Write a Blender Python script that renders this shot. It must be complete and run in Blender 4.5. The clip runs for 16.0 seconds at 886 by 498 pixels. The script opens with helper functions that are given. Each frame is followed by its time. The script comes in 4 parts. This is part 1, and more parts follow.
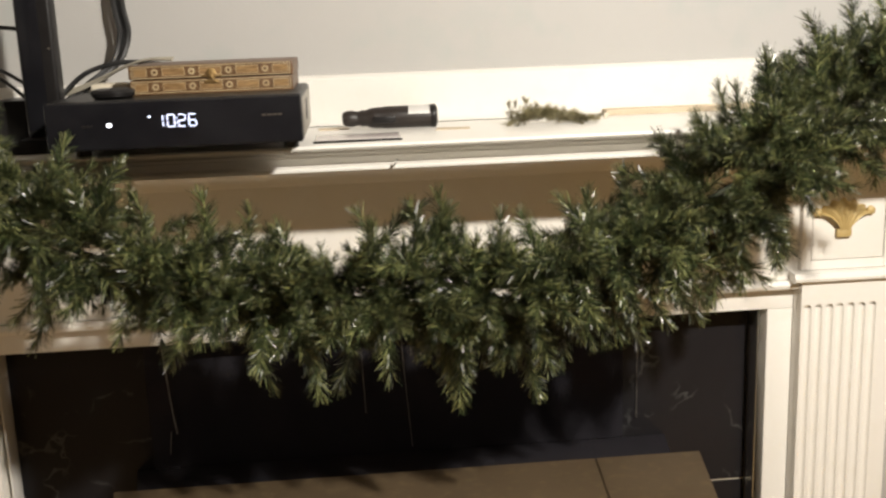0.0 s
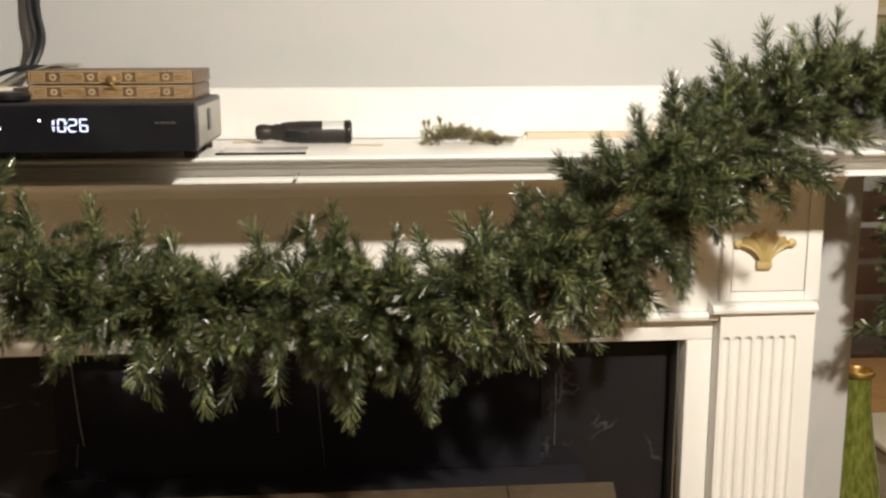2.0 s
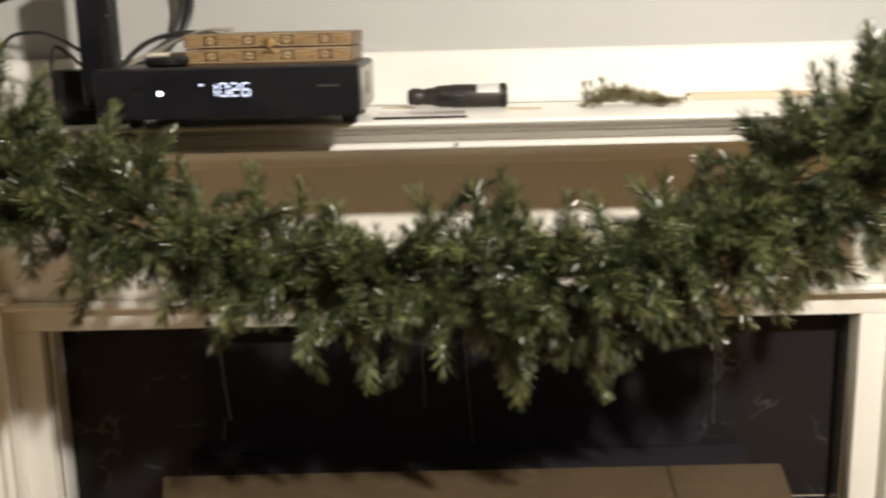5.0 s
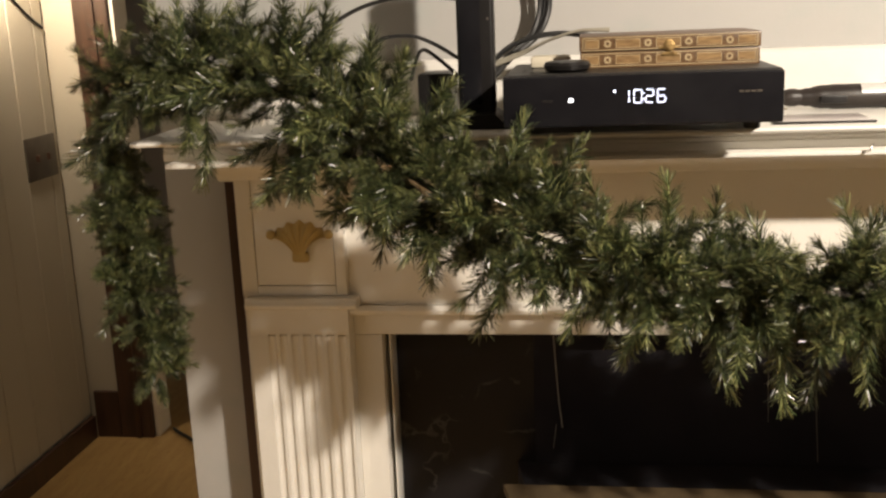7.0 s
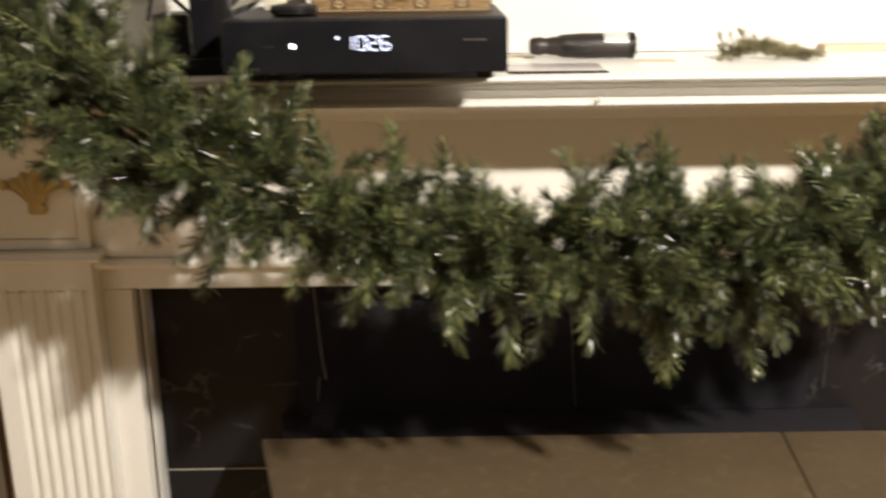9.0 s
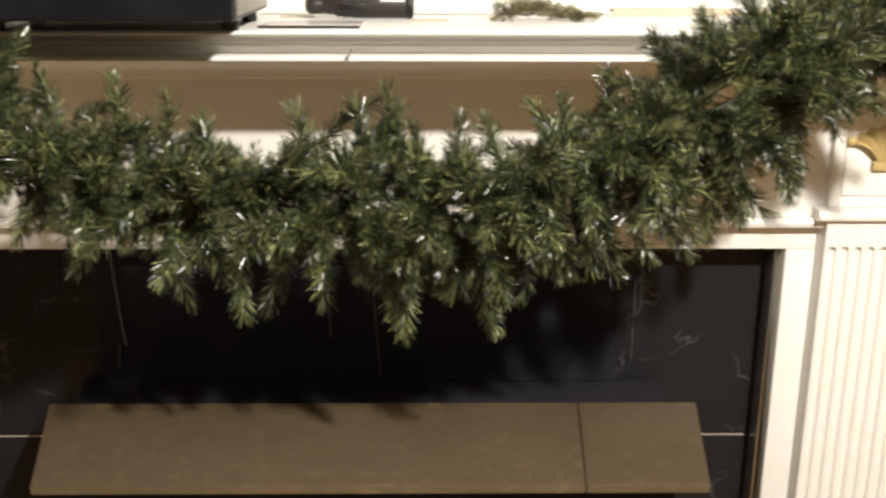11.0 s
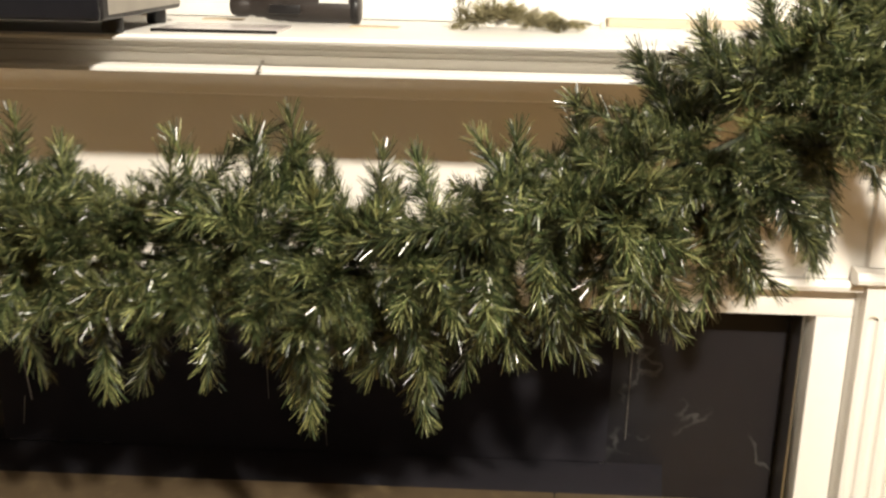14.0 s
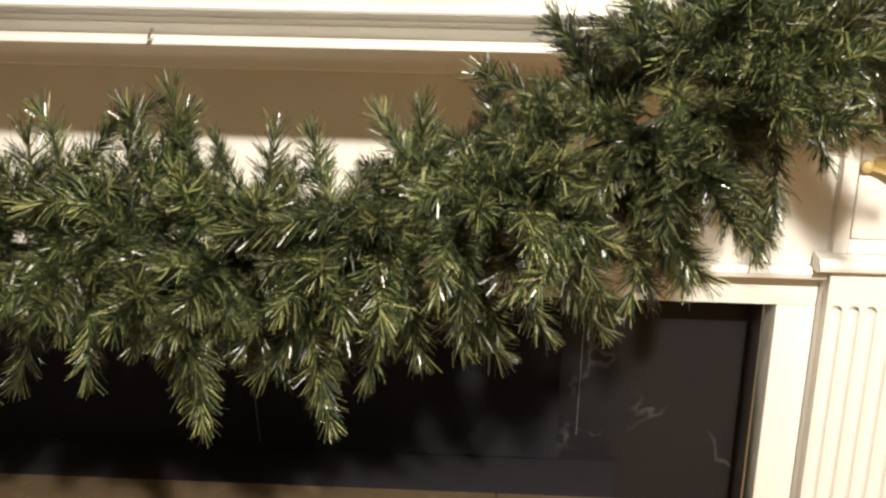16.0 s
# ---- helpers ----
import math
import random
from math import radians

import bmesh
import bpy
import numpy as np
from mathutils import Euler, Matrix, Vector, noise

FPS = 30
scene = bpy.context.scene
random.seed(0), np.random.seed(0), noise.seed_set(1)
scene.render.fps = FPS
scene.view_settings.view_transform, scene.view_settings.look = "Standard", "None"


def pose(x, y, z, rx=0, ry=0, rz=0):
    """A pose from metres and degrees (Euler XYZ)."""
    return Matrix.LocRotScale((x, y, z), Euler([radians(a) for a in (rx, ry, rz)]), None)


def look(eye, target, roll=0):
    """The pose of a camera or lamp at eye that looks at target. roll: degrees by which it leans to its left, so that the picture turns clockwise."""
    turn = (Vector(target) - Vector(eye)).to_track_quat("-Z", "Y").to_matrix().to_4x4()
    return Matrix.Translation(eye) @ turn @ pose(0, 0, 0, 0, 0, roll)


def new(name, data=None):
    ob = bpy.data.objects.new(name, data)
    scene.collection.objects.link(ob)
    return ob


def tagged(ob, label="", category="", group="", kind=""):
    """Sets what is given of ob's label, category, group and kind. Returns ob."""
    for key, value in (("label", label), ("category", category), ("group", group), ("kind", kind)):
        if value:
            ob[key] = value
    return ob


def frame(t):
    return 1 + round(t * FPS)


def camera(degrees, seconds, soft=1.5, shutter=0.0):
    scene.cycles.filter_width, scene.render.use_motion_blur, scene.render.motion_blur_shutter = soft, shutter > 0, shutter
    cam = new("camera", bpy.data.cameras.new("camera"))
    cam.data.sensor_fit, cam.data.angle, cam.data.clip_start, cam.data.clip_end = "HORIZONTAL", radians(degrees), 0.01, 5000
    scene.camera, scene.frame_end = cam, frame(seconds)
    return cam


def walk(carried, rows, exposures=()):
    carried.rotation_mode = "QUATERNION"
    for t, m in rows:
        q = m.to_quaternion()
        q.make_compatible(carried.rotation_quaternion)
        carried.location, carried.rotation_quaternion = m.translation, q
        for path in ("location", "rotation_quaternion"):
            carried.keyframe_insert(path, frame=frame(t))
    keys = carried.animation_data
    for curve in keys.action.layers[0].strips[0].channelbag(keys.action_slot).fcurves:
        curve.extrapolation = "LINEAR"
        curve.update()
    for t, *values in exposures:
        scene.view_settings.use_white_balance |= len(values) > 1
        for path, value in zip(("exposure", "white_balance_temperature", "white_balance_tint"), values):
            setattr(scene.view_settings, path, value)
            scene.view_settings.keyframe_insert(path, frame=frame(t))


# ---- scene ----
cam = camera(46.7, 16.0, soft=2.4, shutter=0.8)
PATH = [
    (0, (-0.033, -0.054, 1.486), (0.123, 1.891, 1.049), -2.1),
    (0.5, (-0.009, -0.052, 1.478), (0.156, 1.897, 1.057), -1.9),
    (1, (0.016, -0.048, 1.471), (0.195, 1.903, 1.068), -1.4),
    (1.5, (0.051, -0.045, 1.472), (0.232, 1.908, 1.08), -0.7),
    (2, (0.097, -0.047, 1.47), (0.261, 1.908, 1.082), -0.1),
    (2.5, (0.136, -0.045, 1.458), (0.285, 1.906, 1.044), -0.3),
    (3, (0.18, -0.051, 1.442), (0.307, 1.895, 0.997), -0.8),
    (5.5, (-0.087, 0.028, 1.45), (-0.149, 1.981, 1.022), -1.4),
    (6, (-0.182, 0.025, 1.461), (-0.315, 1.973, 1.03), -1.6),
    (6.5, (-0.268, 0.048, 1.485), (-0.503, 1.98, 1.024), -2.1),
    (7, (-0.318, 0.057, 1.482), (-0.594, 1.985, 1.024), -2.4),
    (7.5, (-0.321, 0.084, 1.49), (-0.532, 2.012, 1.002), -2.4),
    (8, (-0.291, 0.109, 1.495), (-0.405, 2.035, 0.969), -1.7),
    (8.5, (-0.267, 0.109, 1.491), (-0.269, 2.03, 0.936), -1.0),
    (9, (-0.177, 0.105, 1.482), (-0.17, 2.02, 0.906), -0.7),
    (9.5, (-0.049, 0.1, 1.469), (-0.091, 2.011, 0.88), -0.7),
    (10, (0.076, 0.104, 1.449), (0.003, 2.017, 0.869), -0.4),
    (12.5, (0.124, 0.12, 1.421), (0.325, 2.023, 0.839), 1.2),
    (13, (0.136, 0.166, 1.412), (0.269, 2.078, 0.842), 1.1),
    (13.5, (0.183, 0.261, 1.405), (0.197, 2.183, 0.853), 0.8),
    (14, (0.229, 0.364, 1.407), (0.155, 2.283, 0.847), 1.2),
    (14.5, (0.276, 0.427, 1.401), (0.124, 2.338, 0.831), 0.8),
    (15, (0.296, 0.452, 1.385), (0.145, 2.36, 0.804), 0.7),
    (15.5, (0.301, 0.452, 1.384), (0.194, 2.359, 0.791), 0.9),
    (16, (0.307, 0.454, 1.394), (0.224, 2.358, 0.787), 1.0),
]
EXPOSURES = [(0.0, -0.10, 6800, 11), (3.0, -0.14, 6800, 11), (5.5, -0.04, 6800, 10), (7.0, 0.10, 7500, 14), (8.0, 0.17, 7150, 12), (9.0, 0.23, 6900, 11), (10.0, 0.22, 6850, 11), (12.5, 0.20, 6250, 10), (14.0, 0.26, 7100, 11), (15.0, 0.28, 7250, 12), (16.0, 0.28, 7000, 11)]
walk(cam, [(t, look(*p)) for t, *p in PATH], EXPOSURES)

# ---- light ----
world = bpy.data.worlds.new("night")
scene.world = world
world.use_nodes = True
world.node_tree.nodes["Background"].inputs[0].default_value = (0.010, 0.012, 0.018, 1)
world.node_tree.nodes["Background"].inputs[1].default_value = 1.0


def point_lamp(name, place, watts, colour, radius):
    data = bpy.data.lights.new(name, "POINT")
    data.energy, data.color, data.shadow_soft_size = watts, colour, radius
    ob = new(name, data)
    ob.location = place
    return ob


KEY = (0.78, -0.20, 2.30)
point_lamp("ceiling_bulb", KEY, 250.0, (1.0, 0.965, 0.90), 0.045)
point_lamp("wall_lamp_bulb", (-2.02, 2.98, 1.75), 24.0, (1.0, 0.90, 0.74), 0.03)
# Added fill for the room beyond on the east; no fixture stands there.
point_lamp("east_room_fill", (1.9, 2.9, 2.2), 16.0, (1.0, 0.86, 0.62), 0.06)


# ---- materials ----
def material(name, base, rough=0.5, metal=0.0, second=None, scale=8.0, amount=0.5, stretch=(1, 1, 1),
             bump=0.0, bump_scale=60.0, fine=None, fine_scale=90.0, rough_vary=0.0, emit=0.0, space="Object"):
    m = bpy.data.materials.new(name)
    m.use_nodes = True
    nt = m.node_tree
    n, l = nt.nodes, nt.links
    b = n["Principled BSDF"]
    b.inputs["Base Color"].default_value = (*base, 1)
    b.inputs["Roughness"].default_value = rough
    b.inputs["Metallic"].default_value = metal
    if emit:
        b.inputs["Emission Color"].default_value = (*base, 1)
        b.inputs["Emission Strength"].default_value = emit
    tc = n.new("ShaderNodeTexCoord")
    mp = n.new("ShaderNodeMapping")
    mp.inputs["Scale"].default_value = stretch
    l.new(tc.outputs[space], mp.inputs[0])
    if second:
        nz = n.new("ShaderNodeTexNoise")
        nz.inputs["Scale"].default_value = scale
        nz.inputs["Detail"].default_value = 6
        l.new(mp.outputs[0], nz.inputs[0])
        rp = n.new("ShaderNodeValToRGB")
        rp.color_ramp.elements[0].position = 0.5 - 0.5 * amount * 0.6
        rp.color_ramp.elements[1].position = 0.5 + 0.5 * amount * 0.6
        rp.color_ramp.elements[0].color = (*base, 1)
        rp.color_ramp.elements[1].color = (*second, 1)
        l.new(nz.outputs[0], rp.inputs[0])
        out = rp.outputs[0]
        if fine:
            n2 = n.new("ShaderNodeTexNoise")
            n2.inputs["Scale"].default_value = fine_scale
            n2.inputs["Detail"].default_value = 4
            l.new(mp.outputs[0], n2.inputs[0])
            r2 = n.new("ShaderNodeValToRGB")
            r2.color_ramp.elements[0].position, r2.color_ramp.elements[1].position = 0.52, 0.72
            r2.color_ramp.elements[0].color, r2.color_ramp.elements[1].color = (0, 0, 0, 1), (0.7, 0.7, 0.7, 1)
            l.new(n2.outputs[0], r2.inputs[0])
            mx = n.new("ShaderNodeMixRGB")
            mx.inputs[2].default_value = (*fine, 1)
            l.new(r2.outputs[0], mx.inputs[0])
            l.new(out, mx.inputs[1])
            out = mx.outputs[0]
        l.new(out, b.inputs["Base Color"])
        if rough_vary:
            ma = n.new("ShaderNodeMath")
            ma.operation = "MULTIPLY_ADD"
            ma.inputs[1].default_value, ma.inputs[2].default_value = rough_vary, rough - rough_vary / 2
            l.new(nz.outputs[0], ma.inputs[0])
            l.new(ma.outputs[0], b.inputs["Roughness"])
    if bump:
        nb = n.new("ShaderNodeTexNoise")
        nb.inputs["Scale"].default_value = bump_scale
        nb.inputs["Detail"].default_value = 5
        l.new(mp.outputs[0], nb.inputs[0])
        bp = n.new("ShaderNodeBump")
        bp.inputs["Strength"].default_value = bump
        bp.inputs["Distance"].default_value = 0.004
        l.new(nb.outputs[0], bp.inputs["Height"])
        l.new(bp.outputs[0], b.inputs["Normal"])
    return m


WALL = material("wall_paint", (0.435, 0.425, 0.405), 0.6, second=(0.475, 0.46, 0.44), scale=2.5, amount=1.0, bump=0.05, bump_scale=180, fine=(0.41, 0.425, 0.405), fine_scale=14)
# Brown for the unseen walls, darkened to cut bounced light.
ROOM = material("low_bounce_paint", (0.090, 0.066, 0.044), 0.7, second=(0.112, 0.083, 0.056), scale=2.0, amount=1.0, bump=0.1)
WHITE = material("cream_paint", (0.84, 0.815, 0.765), 0.38, second=(0.80, 0.775, 0.715), scale=5, amount=1.2, bump=0.12, bump_scale=50, fine=(0.80, 0.77, 0.70), fine_scale=26, rough_vary=0.15)
# Ceiling tone, kept dark to hold down bounced fill; never in view.
CEIL = material("low_bounce_ceiling", (0.19, 0.17, 0.145), 0.8, second=(0.17, 0.15, 0.13), scale=3, bump=0.2, bump_scale=90)
FLOOR = material("oak_floor", (0.48, 0.31, 0.13), 0.35, second=(0.40, 0.25, 0.10), scale=3, stretch=(9, 1, 1), bump=0.05, fine=(0.30, 0.16, 0.06), fine_scale=18, rough_vary=0.2)
BOARD = material("dull_cream_boards", (0.46, 0.42, 0.345), 0.5, second=(0.41, 0.37, 0.30), scale=4, amount=1.2, stretch=(1, 1, 0.4), bump=0.1)
# Side of the black case, with the light it catches put into the grey.
LITSIDE = material("lit_case_side", (0.40, 0.37, 0.315), 0.4, 0.2, second=(0.33, 0.305, 0.26), scale=20)
DARKWOOD = material("dark_stained_wood", (0.048, 0.024, 0.015), 0.4, second=(0.075, 0.036, 0.022), scale=6, stretch=(6, 6, 0.6), bump=0.08)
MARBLE = bpy.data.materials.new("black_marble")
SOOT = material("sooty_steel", (0.017, 0.0158, 0.0195), 0.9, second=(0.023, 0.0212, 0.0255), scale=9, bump=0.1)
STEEL = material("stove_steel", (0.140, 0.101, 0.060), 0.40, 0.1, second=(0.092, 0.065, 0.038), scale=7, amount=1.3, bump=0.06, bump_scale=120, fine=(0.17, 0.125, 0.07), fine_scale=45, rough_vary=0.25)
PLASTIC = material("black_plastic", (0.010, 0.009, 0.009), 0.36, second=(0.014, 0.013, 0.013), scale=30, bump=0.05, bump_scale=400)
GLOSSY = material("gloss_black_front", (0.008, 0.008, 0.010), 0.12, second=(0.012, 0.012, 0.014), scale=20)
CABLE = material("cable_rubber", (0.015, 0.015, 0.015), 0.5, second=(0.022, 0.022, 0.022), scale=40)
LED = material("display_glow", (0.66, 0.74, 1.0), 0.4, emit=2.4)
LEDSPOT = material("power_glow", (0.85, 0.90, 1.0), 0.4, emit=6.0)
PALEWIRE = material("pale_cable", (0.40, 0.37, 0.30), 0.5, second=(0.33, 0.30, 0.24), scale=40)
BRASS = material("brass", (0.52, 0.36, 0.14), 0.42, 1.0, second=(0.45, 0.29, 0.09), scale=25, bump=0.1)
GILT = material("gilt_plaster", (0.58, 0.455, 0.22), 0.5, 0.15, second=(0.42, 0.29, 0.10), scale=30, amount=1.2, bump=0.3, bump_scale=120)
WALNUT = material("walnut", (0.15, 0.080, 0.034), 0.4, second=(0.09, 0.045, 0.018), scale=14, stretch=(1, 8, 8), bump=0.06)
INLAY = material("honey_inlay", (0.30, 0.185, 0.080), 0.4, second=(0.17, 0.095, 0.040), scale=70, stretch=(1, 6, 6))
BONE = material("bone_inlay", (0.50, 0.40, 0.24), 0.4, second=(0.38, 0.29, 0.17), scale=60)
EBONY = material("dark_inlay", (0.10, 0.050, 0.022), 0.4, second=(0.15, 0.080, 0.035), scale=60)
SILVER = material("brushed_metal", (0.62, 0.60, 0.56), 0.3, 1.0, second=(0.5, 0.49, 0.46), scale=50, stretch=(1, 20, 20))
PAPER = material("paper", (0.62, 0.52, 0.38), 0.7, second=(0.55, 0.45, 0.32), scale=30)
TORCHBODY = material("brown_black_rubber", (0.016, 0.011, 0.009), 0.45, second=(0.022, 0.016, 0.013), scale=40, bump=0.08, bump_scale=300)
PALELABEL = material("satin_label", (0.74, 0.73, 0.70), 0.35, 0.2, second=(0.66, 0.65, 0.62), scale=60)
AGED = material("aged_brass", (0.36, 0.24, 0.10), 0.45, 0.9, second=(0.22, 0.14, 0.06), scale=200, bump=0.3, bump_scale=400)
CARD = material("cardboard", (0.42, 0.23, 0.09), 0.75, second=(0.36, 0.19, 0.07), scale=5, bump=0.1, fine=(0.30, 0.16, 0.06), fine_scale=40)
BINMAT = material("cream_plastic", (0.66, 0.60, 0.48), 0.45, second=(0.60, 0.54, 0.42), scale=6)
GREY = material("grey_plate", (0.06, 0.05, 0.04), 0.4, second=(0.09, 0.075, 0.06), scale=20)
PVCWIRE = material("green_wire", (0.015, 0.024, 0.010), 0.85, second=(0.025, 0.022, 0.012), scale=60)
STRAND = material("thin_grey_wire", (0.20, 0.19, 0.17), 0.4, 0.5, second=(0.14, 0.13, 0.12), scale=60)


def needle_material(name, dark, mid, light, rough=0.32):
    m = bpy.data.materials.new(name)
    m.use_nodes = True
    n, l = m.node_tree.nodes, m.node_tree.links
    b = n["Principled BSDF"]
    geo = n.new("ShaderNodeNewGeometry")
    info = n.new("ShaderNodeObjectInfo")
    rp = n.new("ShaderNodeValToRGB")
    e = rp.color_ramp.elements
    e[0].position, e[0].color = 0.0, (*dark, 1)
    e[1].position, e[1].color = 1.0, (*light, 1)
    k = e.new(0.55)
    k.color = (*mid, 1)
    l.new(geo.outputs["Random Per Island"], rp.inputs[0])
    hs = n.new("ShaderNodeHueSaturation")
    mr = n.new("ShaderNodeMapRange")
    mr.inputs[3].default_value, mr.inputs[4].default_value = 0.5, 1.7
    l.new(info.outputs["Random"], mr.inputs[0])
    l.new(mr.outputs[0], hs.inputs["Value"])
    l.new(rp.outputs[0], hs.inputs["Color"])
    l.new(hs.outputs[0], b.inputs["Base Color"])
    b.inputs["Roughness"].default_value = rough
    b.inputs["Specular IOR Level"].default_value = 0.75
    return m


NEEDLE = needle_material("pine_needles", (0.010, 0.017, 0.008), (0.034, 0.048, 0.017), (0.225, 0.230, 0.092), 0.30)
DRYNEEDLE = needle_material("dry_pine_needles", (0.09, 0.085, 0.04), (0.19, 0.165, 0.085), (0.32, 0.27, 0.15), 0.5)


def marble_nodes(m):
    m.use_nodes = True
    n, l = m.node_tree.nodes, m.node_tree.links
    b = n["Principled BSDF"]
    tc = n.new("ShaderNodeTexCoord")
    warp = n.new("ShaderNodeTexNoise")
    warp.inputs["Scale"].default_value, warp.inputs["Detail"].default_value = 7.0, 8
    l.new(tc.outputs["Object"], warp.inputs[0])
    mix = n.new("ShaderNodeMixRGB")
    mix.inputs[0].default_value = 0.24
    l.new(tc.outputs["Object"], mix.inputs[1])
    l.new(warp.outputs["Color"], mix.inputs[2])
    vor = n.new("ShaderNodeTexVoronoi")
    vor.feature = "DISTANCE_TO_EDGE"
    vor.inputs["Scale"].default_value = 6.0
    l.new(mix.outputs[0], vor.inputs["Vector"])
    rp = n.new("ShaderNodeValToRGB")
    rp.color_ramp.elements[0].position, rp.color_ramp.elements[0].color = 0.0, (1, 1, 1, 1)
    rp.color_ramp.elements[1].position, rp.color_ramp.elements[1].color = 0.020, (0, 0, 0, 1)
    l.new(vor.outputs["Distance"], rp.inputs[0])
    patch = n.new("ShaderNodeTexNoise")
    patch.inputs["Scale"].default_value, patch.inputs["Detail"].default_value = 16.0, 6
    l.new(tc.outputs["Object"], patch.inputs[0])
    pr = n.new("ShaderNodeValToRGB")
    pr.color_ramp.elements[0].position, pr.color_ramp.elements[1].position = 0.46, 0.60
    l.new(patch.outputs[0], pr.inputs[0])
    mul = n.new("ShaderNodeMath")
    mul.operation = "MULTIPLY"
    l.new(rp.outputs[0], mul.inputs[0])
    l.new(pr.outputs[0], mul.inputs[1])
    col = n.new("ShaderNodeMixRGB")
    col.inputs[1].default_value, col.inputs[2].default_value = (0.0150, 0.0140, 0.0155, 1), (0.060, 0.060, 0.058, 1)
    l.new(mul.outputs[0], col.inputs[0])
    l.new(col.outputs[0], b.inputs["Base Color"])
    b.inputs["Roughness"].default_value = 0.25
    b.inputs["Specular IOR Level"].default_value = 0.14


marble_nodes(MARBLE)
GLOSSY.node_tree.nodes["Principled BSDF"].inputs["Specular IOR Level"].default_value = 0.28
PLASTIC.node_tree.nodes["Principled BSDF"].inputs["Specular IOR Level"].default_value = 0.30
SOOT.node_tree.nodes["Principled BSDF"].inputs["Specular IOR Level"].default_value = 0.12

GREENGLASS = bpy.data.materials.new("green_glass")
GREENGLASS.use_nodes = True
gb = GREENGLASS.node_tree.nodes["Principled BSDF"]
gb.inputs["Base Color"].default_value = (0.26, 0.30, 0.06, 1)
gb.inputs["Roughness"].default_value = 0.12
gb.inputs["Transmission Weight"].default_value = 0.35
gb.inputs["IOR"].default_value = 1.35
gn = GREENGLASS.node_tree.nodes.new("ShaderNodeTexNoise")
gn.inputs["Scale"].default_value, gn.inputs["Detail"].default_value = 26.0, 4
gr = GREENGLASS.node_tree.nodes.new("ShaderNodeValToRGB")
gr.color_ramp.elements[0].position, gr.color_ramp.elements[1].position = 0.38, 0.66
gr.color_ramp.elements[0].color, gr.color_ramp.elements[1].color = (0.15, 0.175, 0.028, 1), (0.31, 0.33, 0.085, 1)
gp = GREENGLASS.node_tree.nodes.new("ShaderNodeBump")
gp.inputs["Strength"].default_value, gp.inputs["Distance"].default_value = 0.5, 0.006
GREENGLASS.node_tree.links.new(gn.outputs[0], gr.inputs[0])
GREENGLASS.node_tree.links.new(gr.outputs[0], gb.inputs["Base Color"])
GREENGLASS.node_tree.links.new(gn.outputs[0], gp.inputs["Height"])
GREENGLASS.node_tree.links.new(gp.outputs[0], gb.inputs["Normal"])
CLEAR = bpy.data.materials.new("clear_film")
CLEAR.use_nodes = True
cb = CLEAR.node_tree.nodes["Principled BSDF"]
cb.inputs["Base Color"].default_value = (0.66, 0.60, 0.58, 1)
cb.inputs["Roughness"].default_value = 0.22
cb.inputs["Transmission Weight"].default_value = 0.15
PANE = material("lit_pane", (0.60, 0.52, 0.34), 0.15, second=(0.55, 0.47, 0.30), scale=4)


# ---- mesh helpers ----
def add_box(bm, x0, x1, y0, y1, z0, z1, bevel=0.0, segments=2):
    r = bmesh.ops.create_cube(bm, size=1.0)
    bmesh.ops.scale(bm, vec=(x1 - x0, y1 - y0, z1 - z0), verts=r["verts"])
    bmesh.ops.translate(bm, vec=((x0 + x1) / 2, (y0 + y1) / 2, (z0 + z1) / 2), verts=r["verts"])
    if bevel:
        edges = list({e for v in r["verts"] for e in v.link_edges})
        bmesh.ops.bevel(bm, geom=edges, offset=bevel, segments=segments, profile=0.6, affect="EDGES")


def box_bm(*a, **k):
    bm = bmesh.new()
    add_box(bm, *a, **k)
    return bm


def add_prism(bm, outline, axis, a, b):
    """Extrudes a closed outline of (u, v) along an axis from a to b."""
    def place(u, v, w):
        return {"x": (w, u, v), "y": (u, w, v), "z": (u, v, w)}[axis]
    lo = [bm.verts.new(place(u, v, a)) for u, v in outline]
    hi = [bm.verts.new(place(u, v, b)) for u, v in outline]
    k = len(outline)
    for i in range(k):
        bm.faces.new((lo[i], lo[(i + 1) % k], hi[(i + 1) % k], hi[i]))
    bm.faces.new(lo[::-1])
    bm.faces.new(hi)


def prism_bm(*a):
    bm = bmesh.new()
    add_prism(bm, *a)
    return bm


def add_lathe(bm, profile, centre, axis="z", steps=28):
    rings = []
    for r, h in profile:
        ring = []
        for i in range(steps):
            a = 2 * math.pi * i / steps
            u, v = r * math.cos(a), r * math.sin(a)
            p = {"z": (u, v, h), "x": (h, u, v), "y": (u, h, v)}[axis]
            ring.append(bm.verts.new(Vector(p) + Vector(centre)))
        rings.append(ring)
    for r0, r1 in zip(rings, rings[1:]):
        for i in range(steps):
            bm.faces.new((r0[i], r0[(i + 1) % steps], r1[(i + 1) % steps], r1[i]))
    bm.faces.new(rings[0][::-1])
    bm.faces.new(rings[-1])


